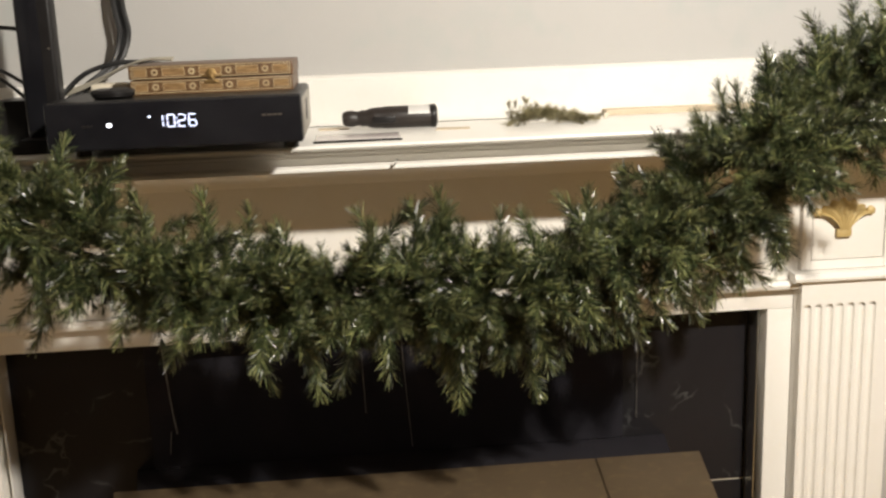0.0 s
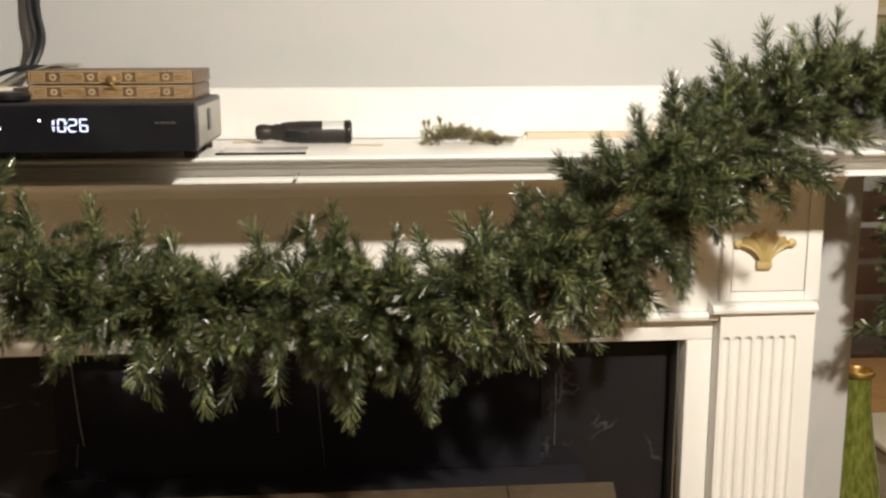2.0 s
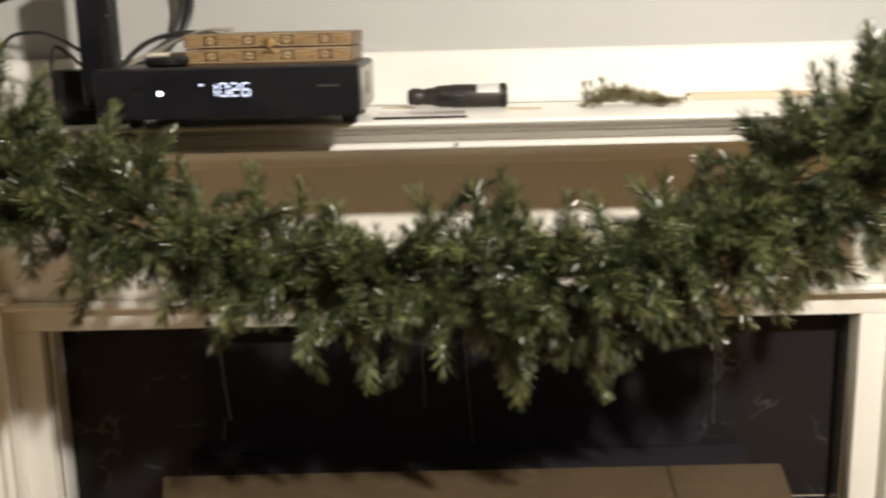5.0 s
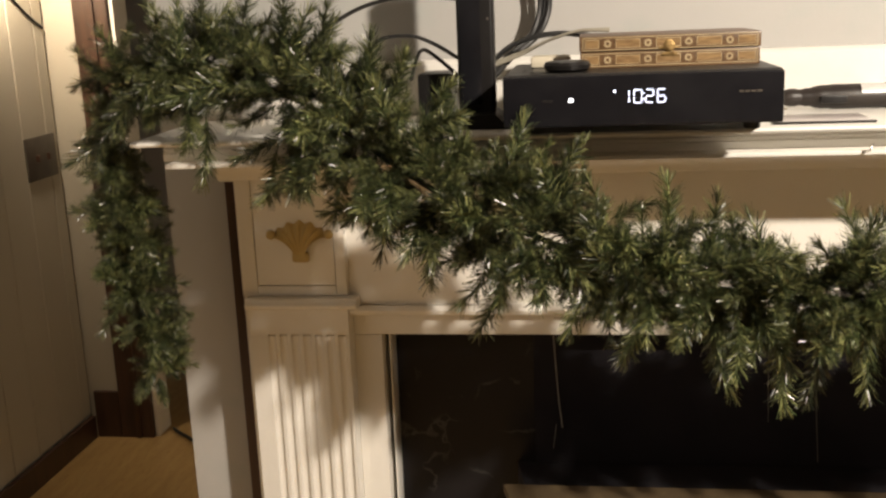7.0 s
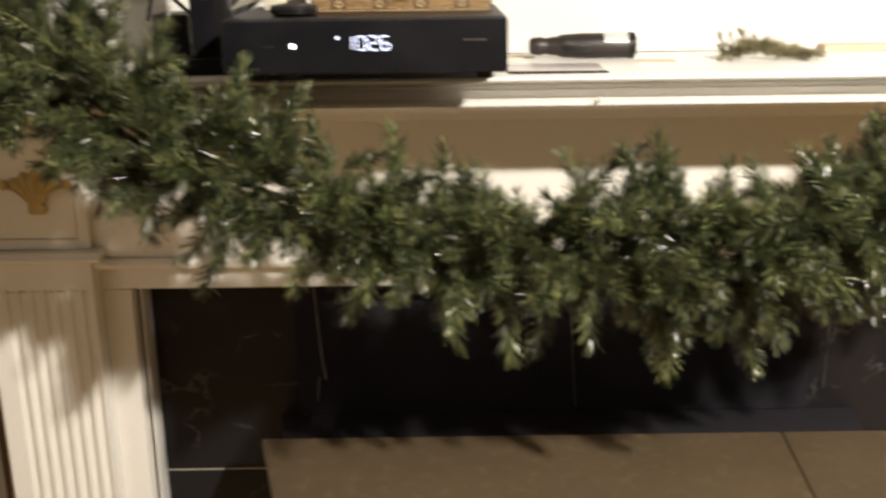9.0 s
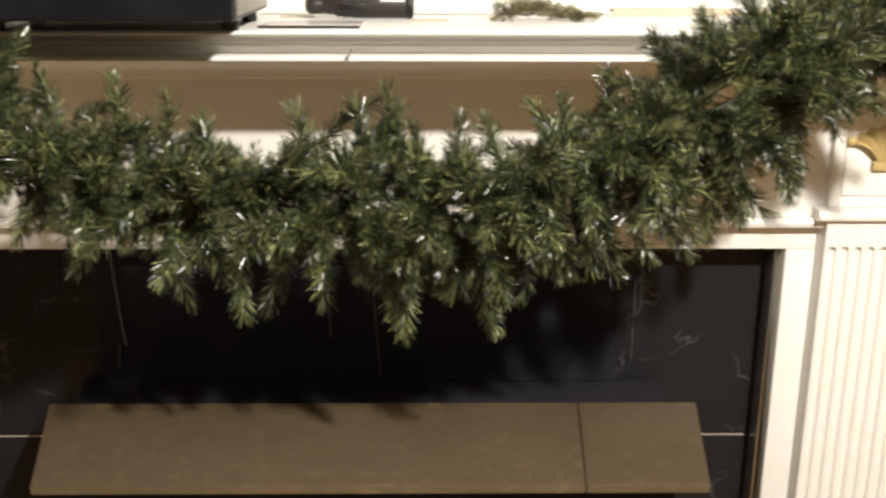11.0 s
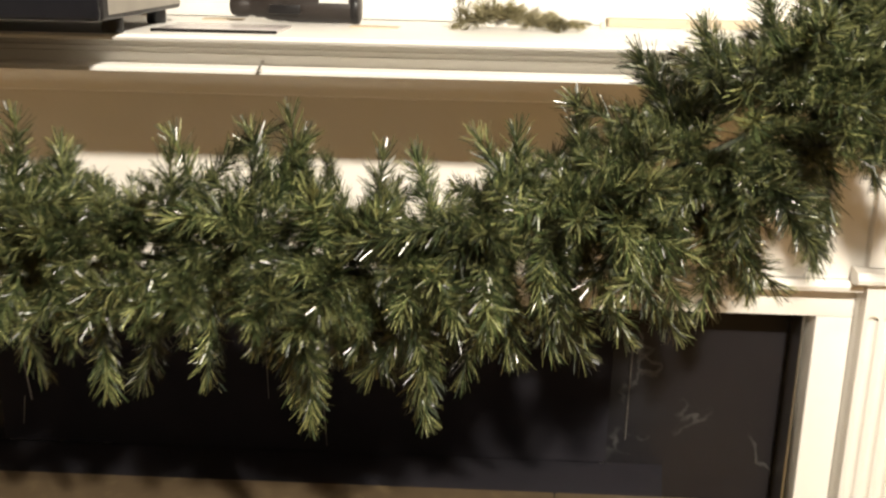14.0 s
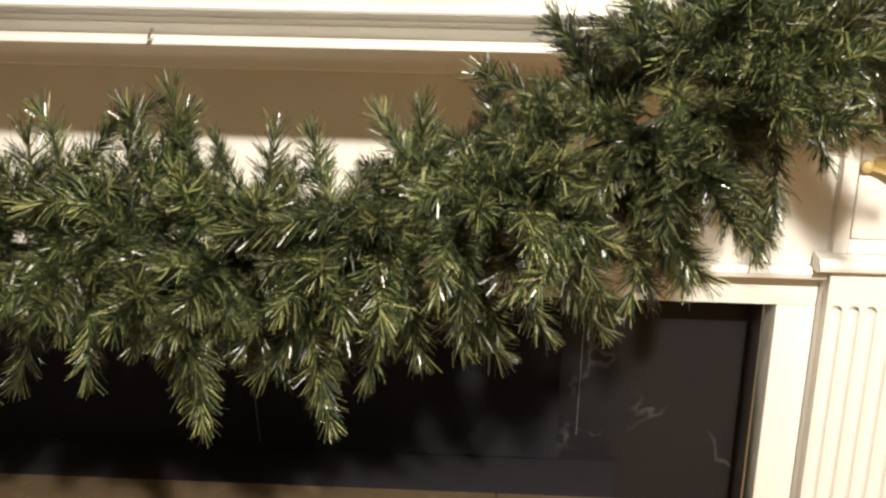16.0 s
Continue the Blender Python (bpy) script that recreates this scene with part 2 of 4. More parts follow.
def add_tube(bm, points, radius, steps=8):
    pts = [Vector(p) for p in points]
    rings = []
    side = Vector((0.31, 0.83, 0.47))
    for i, p in enumerate(pts):
        t = (pts[min(i + 1, len(pts) - 1)] - pts[max(i - 1, 0)]).normalized()
        u = t.cross(side).normalized()
        w = t.cross(u)
        rings.append([bm.verts.new(p + radius * (math.cos(2 * math.pi * k / steps) * u + math.sin(2 * math.pi * k / steps) * w)) for k in range(steps)])
    for r0, r1 in zip(rings, rings[1:]):
        for k in range(steps):
            bm.faces.new((r0[k], r0[(k + 1) % steps], r1[(k + 1) % steps], r1[k]))
    bm.faces.new(rings[0][::-1])
    bm.faces.new(rings[-1])


def smooth_line(points, per=8):
    """A rounded line through the points."""
    p = [Vector(q) for q in points]
    p = [2 * p[0] - p[1]] + p + [2 * p[-1] - p[-2]]
    out = []
    for i in range(1, len(p) - 2):
        for k in range(per):
            t = k / per
            a, b, c, d = p[i - 1:i + 3]
            out.append(0.5 * ((2 * b) + (c - a) * t + (2 * a - 5 * b + 4 * c - d) * t * t + (3 * b - a - 3 * c + d) * t ** 3))
    out.append(p[-2])
    return out


def mesh_from(name, bm, mat, smooth=False):
    bmesh.ops.recalc_face_normals(bm, faces=bm.faces)
    me = bpy.data.meshes.new(name)
    bm.to_mesh(me)
    bm.free()
    me.materials.append(mat)
    if smooth:
        me.shade_smooth()
        me.set_sharp_from_angle(angle=radians(38))
    return me


def part(name, bm, mat, parent=None, label="", smooth=True):
    ob = new(name, mesh_from(name, bm, mat, smooth))
    ob.parent = parent
    if label:
        ob["label"] = label
    return ob


def thing(name, base, label, category, group="", kind=""):
    e = new(name)
    e.location = base
    e.empty_display_size = 0.05
    bpy.context.view_layer.update()
    return tagged(e, label, category, group, kind)


def under(name, bm, mat, parent, label="", smooth=True):
    """A part given in world coordinates under a thing that has its own base."""
    ob = part(name, bm, mat, parent, label, smooth)
    off = Vector((0, 0, 0))
    q = parent
    while q:
        off += q.location
        q = q.parent
    ob.location = -off
    return ob


def structure(name, bm, mat, label="", smooth=False):
    return tagged(part(name, bm, mat, None, "", smooth), label, "", "", "structure")


# ---- large structure ----
structure("floor", box_bm(-3.2, 3.4, -3.2, 4.2, -0.06, 0.0), FLOOR, "honey-coloured oak floor")
structure("ceiling", box_bm(-3.2, 3.4, -3.2, 4.2, 3.00, 3.06), CEIL, "unseen grey-brown ceiling that holds down bounced light")
# South and east walls are unseen; their dark paint limits the bounce.
structure("wall_south", box_bm(-3.2, 3.4, -3.2, -3.1, 0, 3.00), ROOM, "plain painted wall")
structure("wall_east", box_bm(3.3, 3.4, -3.1, 4.1, 0, 3.00), ROOM, "plain painted wall")
structure("wall_north", box_bm(-3.2, 3.4, 4.1, 4.2, 0, 3.00), WALL, "plain painted wall")
wl = bmesh.new()
add_box(wl, -2.227, -2.127, -3.1, 3.38, 0, 3.00)
west = structure("wall_west", wl, WALL, "cream panelled wall with vertical grooves")

BX0, BX1, BY = -0.980, 0.945, 1.60
structure("wall_chimney_west", box_bm(BX0, -0.46, BY, 2.15, 0, 0.93), WALL, "pale grey painted chimney breast")
structure("wall_chimney_east", box_bm(0.46, BX1, BY, 2.15, 0, 0.93), WALL, "pale grey painted chimney breast")
structure("wall_chimney", box_bm(BX0, BX1, BY, 2.15, 0.93, 3.00), WALL, "pale grey painted chimney breast")
fb = bmesh.new()
add_box(fb, -0.46, 0.46, 2.10, 2.15, 0, 0.93)
structure("firebox_back", fb, SOOT, "sooty black firebox back")

# vertical boards of the side wall
boards = 0
y = 0.72
while y < 3.35:
    b = part("board", box_bm(-2.125, -2.115, y + 0.0015, min(y + 0.1505, 3.366), 0.09, 2.99, bevel=0.002, segments=1), BOARD, west, "", False)
    y += 0.152

# ---- mantelpiece ----
mantel = thing("mantelpiece", (0, 1.55, 0), "cream painted wooden mantelpiece with fluted pilasters", "mantelpiece")
SHELF = 1.327
nose = [(1.328, 1.3195), (1.3235, 1.3205), (1.322, 1.3230), (1.3235, 1.3258), (1.330, SHELF), (1.575, SHELF), (1.575, 1.3190), (1.334, 1.3190)]
shelf = under("shelf", prism_bm(nose, "x", -0.905, 0.905), WHITE, mantel)
cove = [(1.376, 1.3190), (1.376, 1.3165), (1.3725, 1.3155), (1.3725, 1.3110), (1.3695, 1.3100), (1.3695, 1.3055), (1.3665, 1.3050), (1.3660, 1.2952), (1.575, 1.2952), (1.575, 1.3190)]
under("cove_moulding", prism_bm(cove, "x", -0.880, 0.880), WHITE, mantel)
ledge = [(1.3390, 1.2952), (1.3365, 1.2942), (1.3360, 1.2915), (1.3370, 1.2895), (1.3400, 1.2888), (1.575, 1.2888), (1.575, 1.2952)]
under("ledge", prism_bm(ledge, "x", -0.866, 0.866), WHITE, mantel)
bed = [(1.385, 1.2880), (1.385, 1.2870)]
for i in range(9):
    a = radians(90 * i / 8)
    bed.append((1.392 + 0.092 * math.sin(a), 1.2868 - 0.036 * (1 - math.cos(a))))
bed += [(1.490, 1.2490), (1.490, 1.246), (1.575, 1.246), (1.575, 1.2880)]
under("bed_moulding", prism_bm(bed, "x", -0.852, 0.852), WHITE, mantel)
under("frieze_board", box_bm(-0.672, 0.672, 1.518, 1.575, 1.050, 1.2455, bevel=0.001), WHITE, mantel)
lip = [(1.518, 1.033), (1.508, 1.037), (1.506, 1.043), (1.510, 1.0495), (1.575, 1.0495), (1.575, 1.033)]
under("frieze_lip", prism_bm(lip, "x", -0.672, 0.672), WHITE, mantel)
under("lintel", box_bm(-0.672, 0.672, 1.530, 1.575, 0.9985, 1.0325, bevel=0.0015), WHITE, mantel)
for s in (-1, 1):
    under("jamb", box_bm(*sorted((s * 0.6290, s * 0.672)), 1.530, 1.60, 0.0, 0.998, bevel=0.0015), WHITE, mantel)
    under("edge_bead", box_bm(*sorted((s * 0.6190, s * 0.6215)), 1.545, 1.5898, 0.0, 0.9955, bevel=0.001), SILVER if s > 0 else WHITE, mantel, "thin metal edge strip" if s > 0 else "")
    base = under("pilaster", box_bm(*sorted((s * 0.6725, s * 0.838)), 1.515, 1.60, 0.0, 1.245, bevel=0.002), WHITE, mantel)
    # fluted shaft
    prof = []
    x0, x1 = 0.673, 0.828
    prof.append((x0, 1.5148))
    prof.append((x0, 1.500))
    pitch, r = 0.01825, 0.0066
    c0 = 0.6840
    for k in range(7):
        c = c0 + k * pitch
        for j in range(7):
            a = math.pi * j / 6
            prof.append((c - r * math.cos(a), 1.500 + 0.85 * r * math.sin(a)))
    prof += [(x1, 1.500), (x1, 1.5148)]
    prof = [(s * u, v) for u, v in prof]
    shaft = prism_bm(prof, "z", 0.16, 1.004)
    under("fluted_shaft", shaft, WHITE, mantel)
    head = [(x0, 1.0042)]
    for k in range(7):
        c = c0 + k * pitch
        head += [(c - r * math.cos(math.pi * q / 6), 1.0042 + r * math.sin(math.pi * q / 6)) for q in range(7)]
    head += [(x1, 1.0042), (x1, 1.048), (x0, 1.048)]
    under("flute_back", box_bm(*sorted((s * (x0 + 0.002), s * (x1 - 0.002))), 1.5056, 1.5142, 1.0050, 1.0125), WHITE, mantel, "", False)
    under("flute_head", prism_bm([(s * u, v) for u, v in head], "y", 1.500, 1.5148), WHITE, mantel, "", False)
    under("plinth_block", box_bm(*sorted((s * 0.655, s * 0.850)), 1.490, 1.60, 0.0, 0.158, bevel=0.003), WHITE, mantel)
    cap = [(1.5148, 1.0485), (1.496, 1.0485), (1.489, 1.0520), (1.488, 1.0565), (1.492, 1.0605), (1.493, 1.0645), (1.5148, 1.0665)]
    under("capital_moulding", prism_bm(cap, "x", *sorted((s * 0.657, s * 0.829))), WHITE, mantel)
    # raised panel above the capital with a fine groove round it
    under("panel_field", box_bm(*sorted((s * 0.6905, s * 0.8105)), 1.5075, 1.5148, 1.0835, 1.244, bevel=0.0008), WHITE, mantel)
    for u0, u1 in ((0.6735, 0.6893), (0.812, 0.836)):
        under("panel_stile", box_bm(*sorted((s * u0, s * u1)), 1.507, 1.5148, 1.0670, 1.244, bevel=0.0008), WHITE, mantel)
    under("panel_rail", box_bm(*sorted((s * 0.6895, s * 0.8118)), 1.507, 1.5148, 1.0670, 1.0822, bevel=0.0008), WHITE, mantel)
    # scallop shell
    shell = bmesh.new()
    cx, rows, cols = s * 0.740, 9, 36
    grid = []
    for i in range(rows):
        f = i / (rows - 1)
        line = []
        for j in range(cols):
            g = j / (cols - 1) * 2 - 1
            a = g * radians(24 + 24 * f ** 2.0)
            lobe = 0.5 + 0.5 * math.cos(g * math.pi * 6)
            rad = 0.012 + f * (0.052 + 0.005 * lobe - 0.004 * abs(g))
            px = cx + rad * math.sin(a)
            pz = 1.116 + rad * math.cos(a)
            py = 1.5065 - 0.003 - 0.007 * math.sin(math.pi * min(1, 0.15 + 0.8 * f)) - 0.004 * lobe * f
            if f == 1:
                py = 1.5082
            line.append(shell.verts.new((px, py, pz)))
        grid.append(line)
    for i in range(rows - 1):
        for j in range(cols - 1):
            shell.faces.new((grid[i][j], grid[i][j + 1], grid[i + 1][j + 1], grid[i + 1][j]))
    add_box(shell, cx - 0.013, cx + 0.013, 1.4985, 1.5073, 1.120, 1.136, bevel=0.005)
    for q in (-1, 1):
        add_lathe(shell, [(0.003, 0), (0.0065, 0.002), (0.0075, 0.006), (0.004, 0.0085)], (cx + q * 0.044, 1.4990, 1.162), "y", 12)
    under("shell_ornament", shell, GILT, mantel, "gilded scallop shell ornament")
# Dark strip put in for the black shadow gap beside the west pilaster.
under("shadow_gap_strip", box_bm(-0.866, -0.8385, 1.552, 1.5995, 0.0, 1.2445), DARKWOOD, mantel, "dark strip standing in for the shadow gap at the wall")
under("back_board", prism_bm([(1.583, SHELF + 0.0005), (1.583, 1.400), (1.588, 1.405), (1.5985, 1.407), (1.5985, SHELF + 0.0005)], "x", -0.905, 0.905), WHITE, mantel)
hook = bmesh.new()
add_tube(hook, smooth_line([(0.016, 1.338, 1.2940), (0.015, 1.328, 1.2945), (0.017, 1.322, 1.298), (0.0195, 1.324, 1.303)], 5), 0.0010, 6)
add_lathe(hook, [(0.0016, 0), (0.0022, 0.0008), (0.0012, 0.0022)], (0.0195, 1.324, 1.3025), "z", 10)
tagged(part("cup_hook", hook, SILVER), "tiny pale metal hook screwed into the mantel ledge", "hook")

# black marble surround, in tiles
surround = tagged(new("marble_surround"), "polished black marble tiles with white veins", "fireplace surround", "", "structure")
surround.location = (0, 1.59, 0)
for s in (-1, 1):
    for z0, z1 in ((0.0, 0.6675), (0.6705, 0.9945)):
        under("tile", box_bm(*sorted((s * 0.40, s * 0.6285)), 1.590, 1.5995, z0, z1, bevel=0.0012, segments=1), MARBLE, surround, "", False)
    under("grout_strip", box_bm(*sorted((s * 0.40, s * 0.6285)), 1.5925, 1.5995, 0.6677, 0.6703), BINMAT, surround, "pale grout line", False)

# ---- stove insert ----
stove = thing("stove_insert", (0.02, 1.43, 0), "dark steel wood stove insert standing in the fireplace", "stove")
def trapezoid(x0b, x1b, x0f, x1f, yb, yf):
    return [(x0b, yb), (x1b, yb), (x1f, yf), (x0f, yf)]
under("stove_body", prism_bm(trapezoid(-0.430, 0.475, -0.37, 0.425, 1.5895, 1.275), "z", 0.0, 0.7640), SOOT, stove, "", False)
def plate(x0b, x1b, x0f, x1f):
    bm = prism_bm(trapezoid(x0b, x1b, x0f, x1f, 1.484, 1.246), "z", 0.7645, 0.777)
    bmesh.ops.bevel(bm, geom=bm.edges[:], offset=0.0015, segments=2, affect="EDGES")
    return bm
under("top_plate", plate(-0.445, 0.3270, -0.385, 0.3055), STEEL, stove, "brown-black steel top plate")
under("top_plate", plate(0.3283, 0.502, 0.3068, 0.462), STEEL, stove, "brown-black steel top plate")
under("rear_shroud", box_bm(-0.404, 0.404, 1.5902, 1.5995, 0.7645, 0.9945), SOOT, stove)
under("stove_door", box_bm(-0.30, 0.36, 1.260, 1.2745, 0.16, 0.62, bevel=0.004), SOOT, stove)
under("door_glass", box_bm(-0.22, 0.28, 1.256, 1.2595, 0.24, 0.55, bevel=0.002), GLOSSY, stove)
under("door_handle", box_bm(0.315, 0.335, 1.230, 1.2595, 0.33, 0.45, bevel=0.004), SILVER, stove)


# ---- garland ----
def needle_branch(rng, length, needles, bend, droop, long=1.0):
    """Points and faces of one artificial pine tip that grows along +z from the origin."""
    verts, faces = [], []

    def axis(s):
        return Vector((bend * s * s * length, droop * s * s * length, s * length))
    for i in range(needles):
        s = 0.04 + 0.96 * (i + rng.random()) / needles
        if i > needles - 34:
            s = 0.94 + 0.06 * rng.random()
        base = axis(s)
        fwd = (axis(min(s + 0.02, 1.02)) - axis(s - 0.02)).normalized()
        a = rng.uniform(0, 2 * math.pi)
        u = fwd.orthogonal().normalized()
        w = fwd.cross(u)
        out = math.cos(a) * u + math.sin(a) * w
        ang = radians(rng.gauss(44, 9) if s < 0.93 else rng.gauss(20, 11))
        d = (math.cos(ang) * fwd + math.sin(ang) * out).normalized()
        ln = rng.uniform(0.016, 0.026) * long
        side = d.cross(Vector((rng.gauss(0, 1), rng.gauss(0, 1), rng.gauss(0, 1)))).normalized()
        wd = rng.uniform(0.00032, 0.00056)
        curl = d.cross(side) * rng.gauss(0, 0.0020)
        k = len(verts)
        mid, tip = base + d * ln * 0.55 + curl, base + d * ln
        verts += [base - side * wd, base + side * wd, mid + side * wd, mid - side * wd, tip + side * wd * 0.6, tip - side * wd * 0.6]
        faces += [(k, k + 1, k + 2, k + 3), (k + 3, k + 2, k + 4, k + 5)]
    # the wire stem
    ring = []
    for i in range(5):
        c = axis(i / 4)
        ring.append(len(verts))
        for q in range(4):
            verts.append(c + 0.0011 * Vector((math.cos(q * math.pi / 2), math.sin(q * math.pi / 2), 0)))
    for i in range(4):
        for q in range(4):
            a, b = ring[i], ring[i + 1]
            faces.append((a + q, a + (q + 1) % 4, b + (q + 1) % 4, b + q))
    return verts, faces


rng = random.Random(11)
VARIANTS, ENDS = [], []
for i in range(16):
    size, bend, droop = rng.uniform(0.056, 0.082), rng.gauss(0, 0.16), rng.gauss(0, 0.16)
    VARIANTS.append(needle_branch(rng, size, rng.randint(235, 275), bend, droop))
    ENDS.append(Vector((bend * size, droop * size, size)))


def branch_mesh(data, mat):
    me = bpy.data.meshes.new("branch")
    me.from_pydata(*[[tuple(v) for v in data[0]], [], data[1]])
    me.materials.append(mat)
    return me


BRANCHES = [branch_mesh(d, NEEDLE) for d in VARIANTS]
DRY = [branch_mesh(needle_branch(rng, 0.024, 120, rng.gauss(0, 0.3), rng.gauss(0, 0.3), 0.85), DRYNEEDLE) for i in range(3)]

SPINE = smooth_line([
    (-0.942, 1.41, 0.99), (-0.958, 1.40, 1.12), (-0.970, 1.39, 1.26), (-0.952, 1.375, 1.37), (-0.880, 1.365, 1.412),
    (-0.760, 1.350, 1.400), (-0.660, 1.310, 1.370), (-0.575, 1.255, 1.325), (-0.480, 1.215, 1.270), (-0.380, 1.205, 1.225),
    (-0.250, 1.200, 1.180), (-0.110, 1.200, 1.152), (0.030, 1.200, 1.145), (0.160, 1.200, 1.158), (0.290, 1.205, 1.197),
    (0.420, 1.215, 1.250), (0.525, 1.250, 1.303), (0.610, 1.290, 1.345), (0.700, 1.325, 1.378), (0.800, 1.370, 1.400),
    (0.890, 1.395, 1.398), (0.950, 1.430, 1.33), (0.962, 1.440, 1.21), (0.962, 1.445, 1.08), (0.970, 1.445, 1.00)], 12)
garland = thing("garland", (0, 1.2, 1.145), "thick dark green artificial pine garland draped over the mantel shelf", "garland")
wire = bmesh.new()
add_tube(wire, SPINE, 0.0035, 6)
under("centre_wire", wire, PVCWIRE, garland, "twisted green wire")


def blocked(p):
    """Whether a place lies in the shelf or in what stands on it."""
    if p.y > 1.50 and p.z < 1.30:
        return True
    if p.y > 1.57:
        return True
    if abs(p.x) < 0.93 and p.y > 1.310 and 1.285 < p.z < 1.350:
        return True
    if -0.50 < p.x < -0.09 and p.y > 1.235 and p.z > 1.335:
        return True
    return False


def branch_pose(base, tip_dir, spin):
    q = tip_dir.to_track_quat("Z", "Y")
    return Matrix.Translation(base) @ q.to_matrix().to_4x4() @ Matrix.Rotation(spin, 4, "Z")


LENGTHS = [0.0]
for a, b in zip(SPINE, SPINE[1:]):
    LENGTHS.append(LENGTHS[-1] + (b - a).length)


def at_length(d):
    for i in range(len(SPINE) - 1):
        if LENGTHS[i + 1] >= d:
            f = (d - LENGTHS[i]) / (LENGTHS[i + 1] - LENGTHS[i])
            return SPINE[i].lerp(SPINE[i + 1], f), (SPINE[i + 1] - SPINE[i]).normalized()
    return SPINE[-1], (SPINE[-1] - SPINE[-2]).normalized()


def bundle_length(mean_draw):
    """A length along the wire near one of the knots from which the tips fan out."""
    return round(mean_draw / 0.062) * 0.062 + rng.gauss(0, 0.013)


def place_branch(base, d, spin, variant, size=1.0):
    ob = new("branch", BRANCHES[variant])
    ob.parent = garland
    ob.matrix_basis = Matrix.Translation(-garland.location) @ branch_pose(base, d, spin) @ Matrix.Diagonal((size, size, size, 1))
    return ob


def place_tip(tip, d, spin, variant, size=1.0):
    """A branch whose outermost needles end at a given place."""
    end = branch_pose(Vector((0, 0, 0)), d, spin).to_3x3() @ ENDS[variant] * size
    return place_branch(tip - end - d * 0.017 * size, d, spin, variant, size)


# outline of the swag: its lower and its upper edge as x, z
EDGE_LOW = np.array([(-0.80, 1.25), (-0.68, 1.245), (-0.634, 1.22), (-0.571, 1.183), (-0.507, 1.152), (-0.466, 1.131), (-0.447, 1.100), (-0.40, 1.115), (-0.344, 1.100), (-0.28, 1.068),
                     (-0.22, 1.062), (-0.16, 1.030), (-0.10, 1.015), (-0.05, 1.026), (0.0, 1.030), (0.04, 1.030), (0.08, 0.990), (0.13, 1.036), (0.187, 0.994), (0.222, 1.038), (0.261, 1.060), (0.32, 1.058),
                     (0.40, 1.080), (0.43, 1.105), (0.475, 1.118), (0.527, 1.138), (0.579, 1.209), (0.63, 1.235), (0.80, 1.240)])
EDGE_HIGH = np.array([(-0.93, 1.476), (-0.88, 1.507), (-0.81, 1.514), (-0.686, 1.510), (-0.62, 1.498), (-0.518, 1.446), (-0.462, 1.406), (-0.38, 1.356), (-0.32, 1.330), (-0.273, 1.280), (-0.222, 1.285),
                      (-0.168, 1.264), (-0.131, 1.244), (-0.07, 1.240), (-0.03, 1.254), (0.03, 1.260), (0.064, 1.272), (0.104, 1.233), (0.168, 1.240), (0.194, 1.230), (0.224, 1.260), (0.298, 1.288),
                      (0.35, 1.330), (0.45, 1.388), (0.495, 1.428), (0.57, 1.470), (0.66, 1.500), (0.90, 1.510)])


def outside(tip, margin):
    """Whether a tip would stand out past the outline of the swag."""
    low = np.interp(tip.x, EDGE_LOW[:, 0], EDGE_LOW[:, 1])
    high = np.interp(tip.x, EDGE_HIGH[:, 0], EDGE_HIGH[:, 1])
    return tip.z < low + margin + 0.5 * max(0.0, 1.19 - tip.y) or tip.z > high - margin


# tips that stand out from the swag: where they end
TIPS_LOW = [(-0.682, 1.31, 1.245), (-0.634, 1.283, 1.22), (-0.571, 1.243, 1.183), (-0.507, 1.216, 1.152), (-0.466, 1.204, 1.131), (-0.447, 1.20, 1.10), (-0.344, 1.194, 1.10), (-0.28, 1.19, 1.068),
            (-0.16, 1.19, 1.03), (-0.10, 1.19, 1.015), (-0.07, 1.20, 1.018), (-0.008, 1.19, 1.03), (0.083, 1.192, 0.990), (0.074, 1.20, 1.004), (0.187, 1.20, 0.994), (0.220, 1.194, 1.036)]
TIPS_MORE = [(0.26, 1.195, 1.06), (0.297, 1.196, 1.066), (0.325, 1.197, 1.057), (0.36, 1.20, 1.079), (0.404, 1.204, 1.080), (0.427, 1.207, 1.104), (0.47, 1.222, 1.114), (0.526, 1.24, 1.138),
             (0.579, 1.265, 1.209), (0.631, 1.288, 1.235), (0.694, 1.313, 1.230), (-0.73, 1.33, 1.240)]
TIPS_HIGH = [(-0.88, 1.385, 1.500), (-0.84, 1.37, 1.505), (-0.808, 1.376, 1.510), (-0.77, 1.35, 1.495), (-0.74, 1.36, 1.508), (-0.686, 1.34, 1.506), (-0.65, 1.32, 1.490), (-0.621, 1.305, 1.494), (-0.56, 1.27, 1.455), (-0.518, 1.251, 1.432), (-0.462, 1.233, 1.400),
             (-0.38, 1.225, 1.356), (-0.32, 1.224, 1.330), (-0.222, 1.222, 1.285), (-0.168, 1.221, 1.264), (-0.131, 1.221, 1.244), (-0.033, 1.221, 1.254), (0.031, 1.222, 1.259), (0.064, 1.222, 1.272),
             (0.14, 1.223, 1.243), (0.168, 1.223, 1.241), (0.22, 1.224, 1.260), (0.25, 1.224, 1.262), (0.298, 1.226, 1.289), (0.35, 1.23, 1.330), (0.40, 1.235, 1.350), (0.45, 1.245, 1.388),
             (0.495, 1.26, 1.428), (0.57, 1.291, 1.470)]
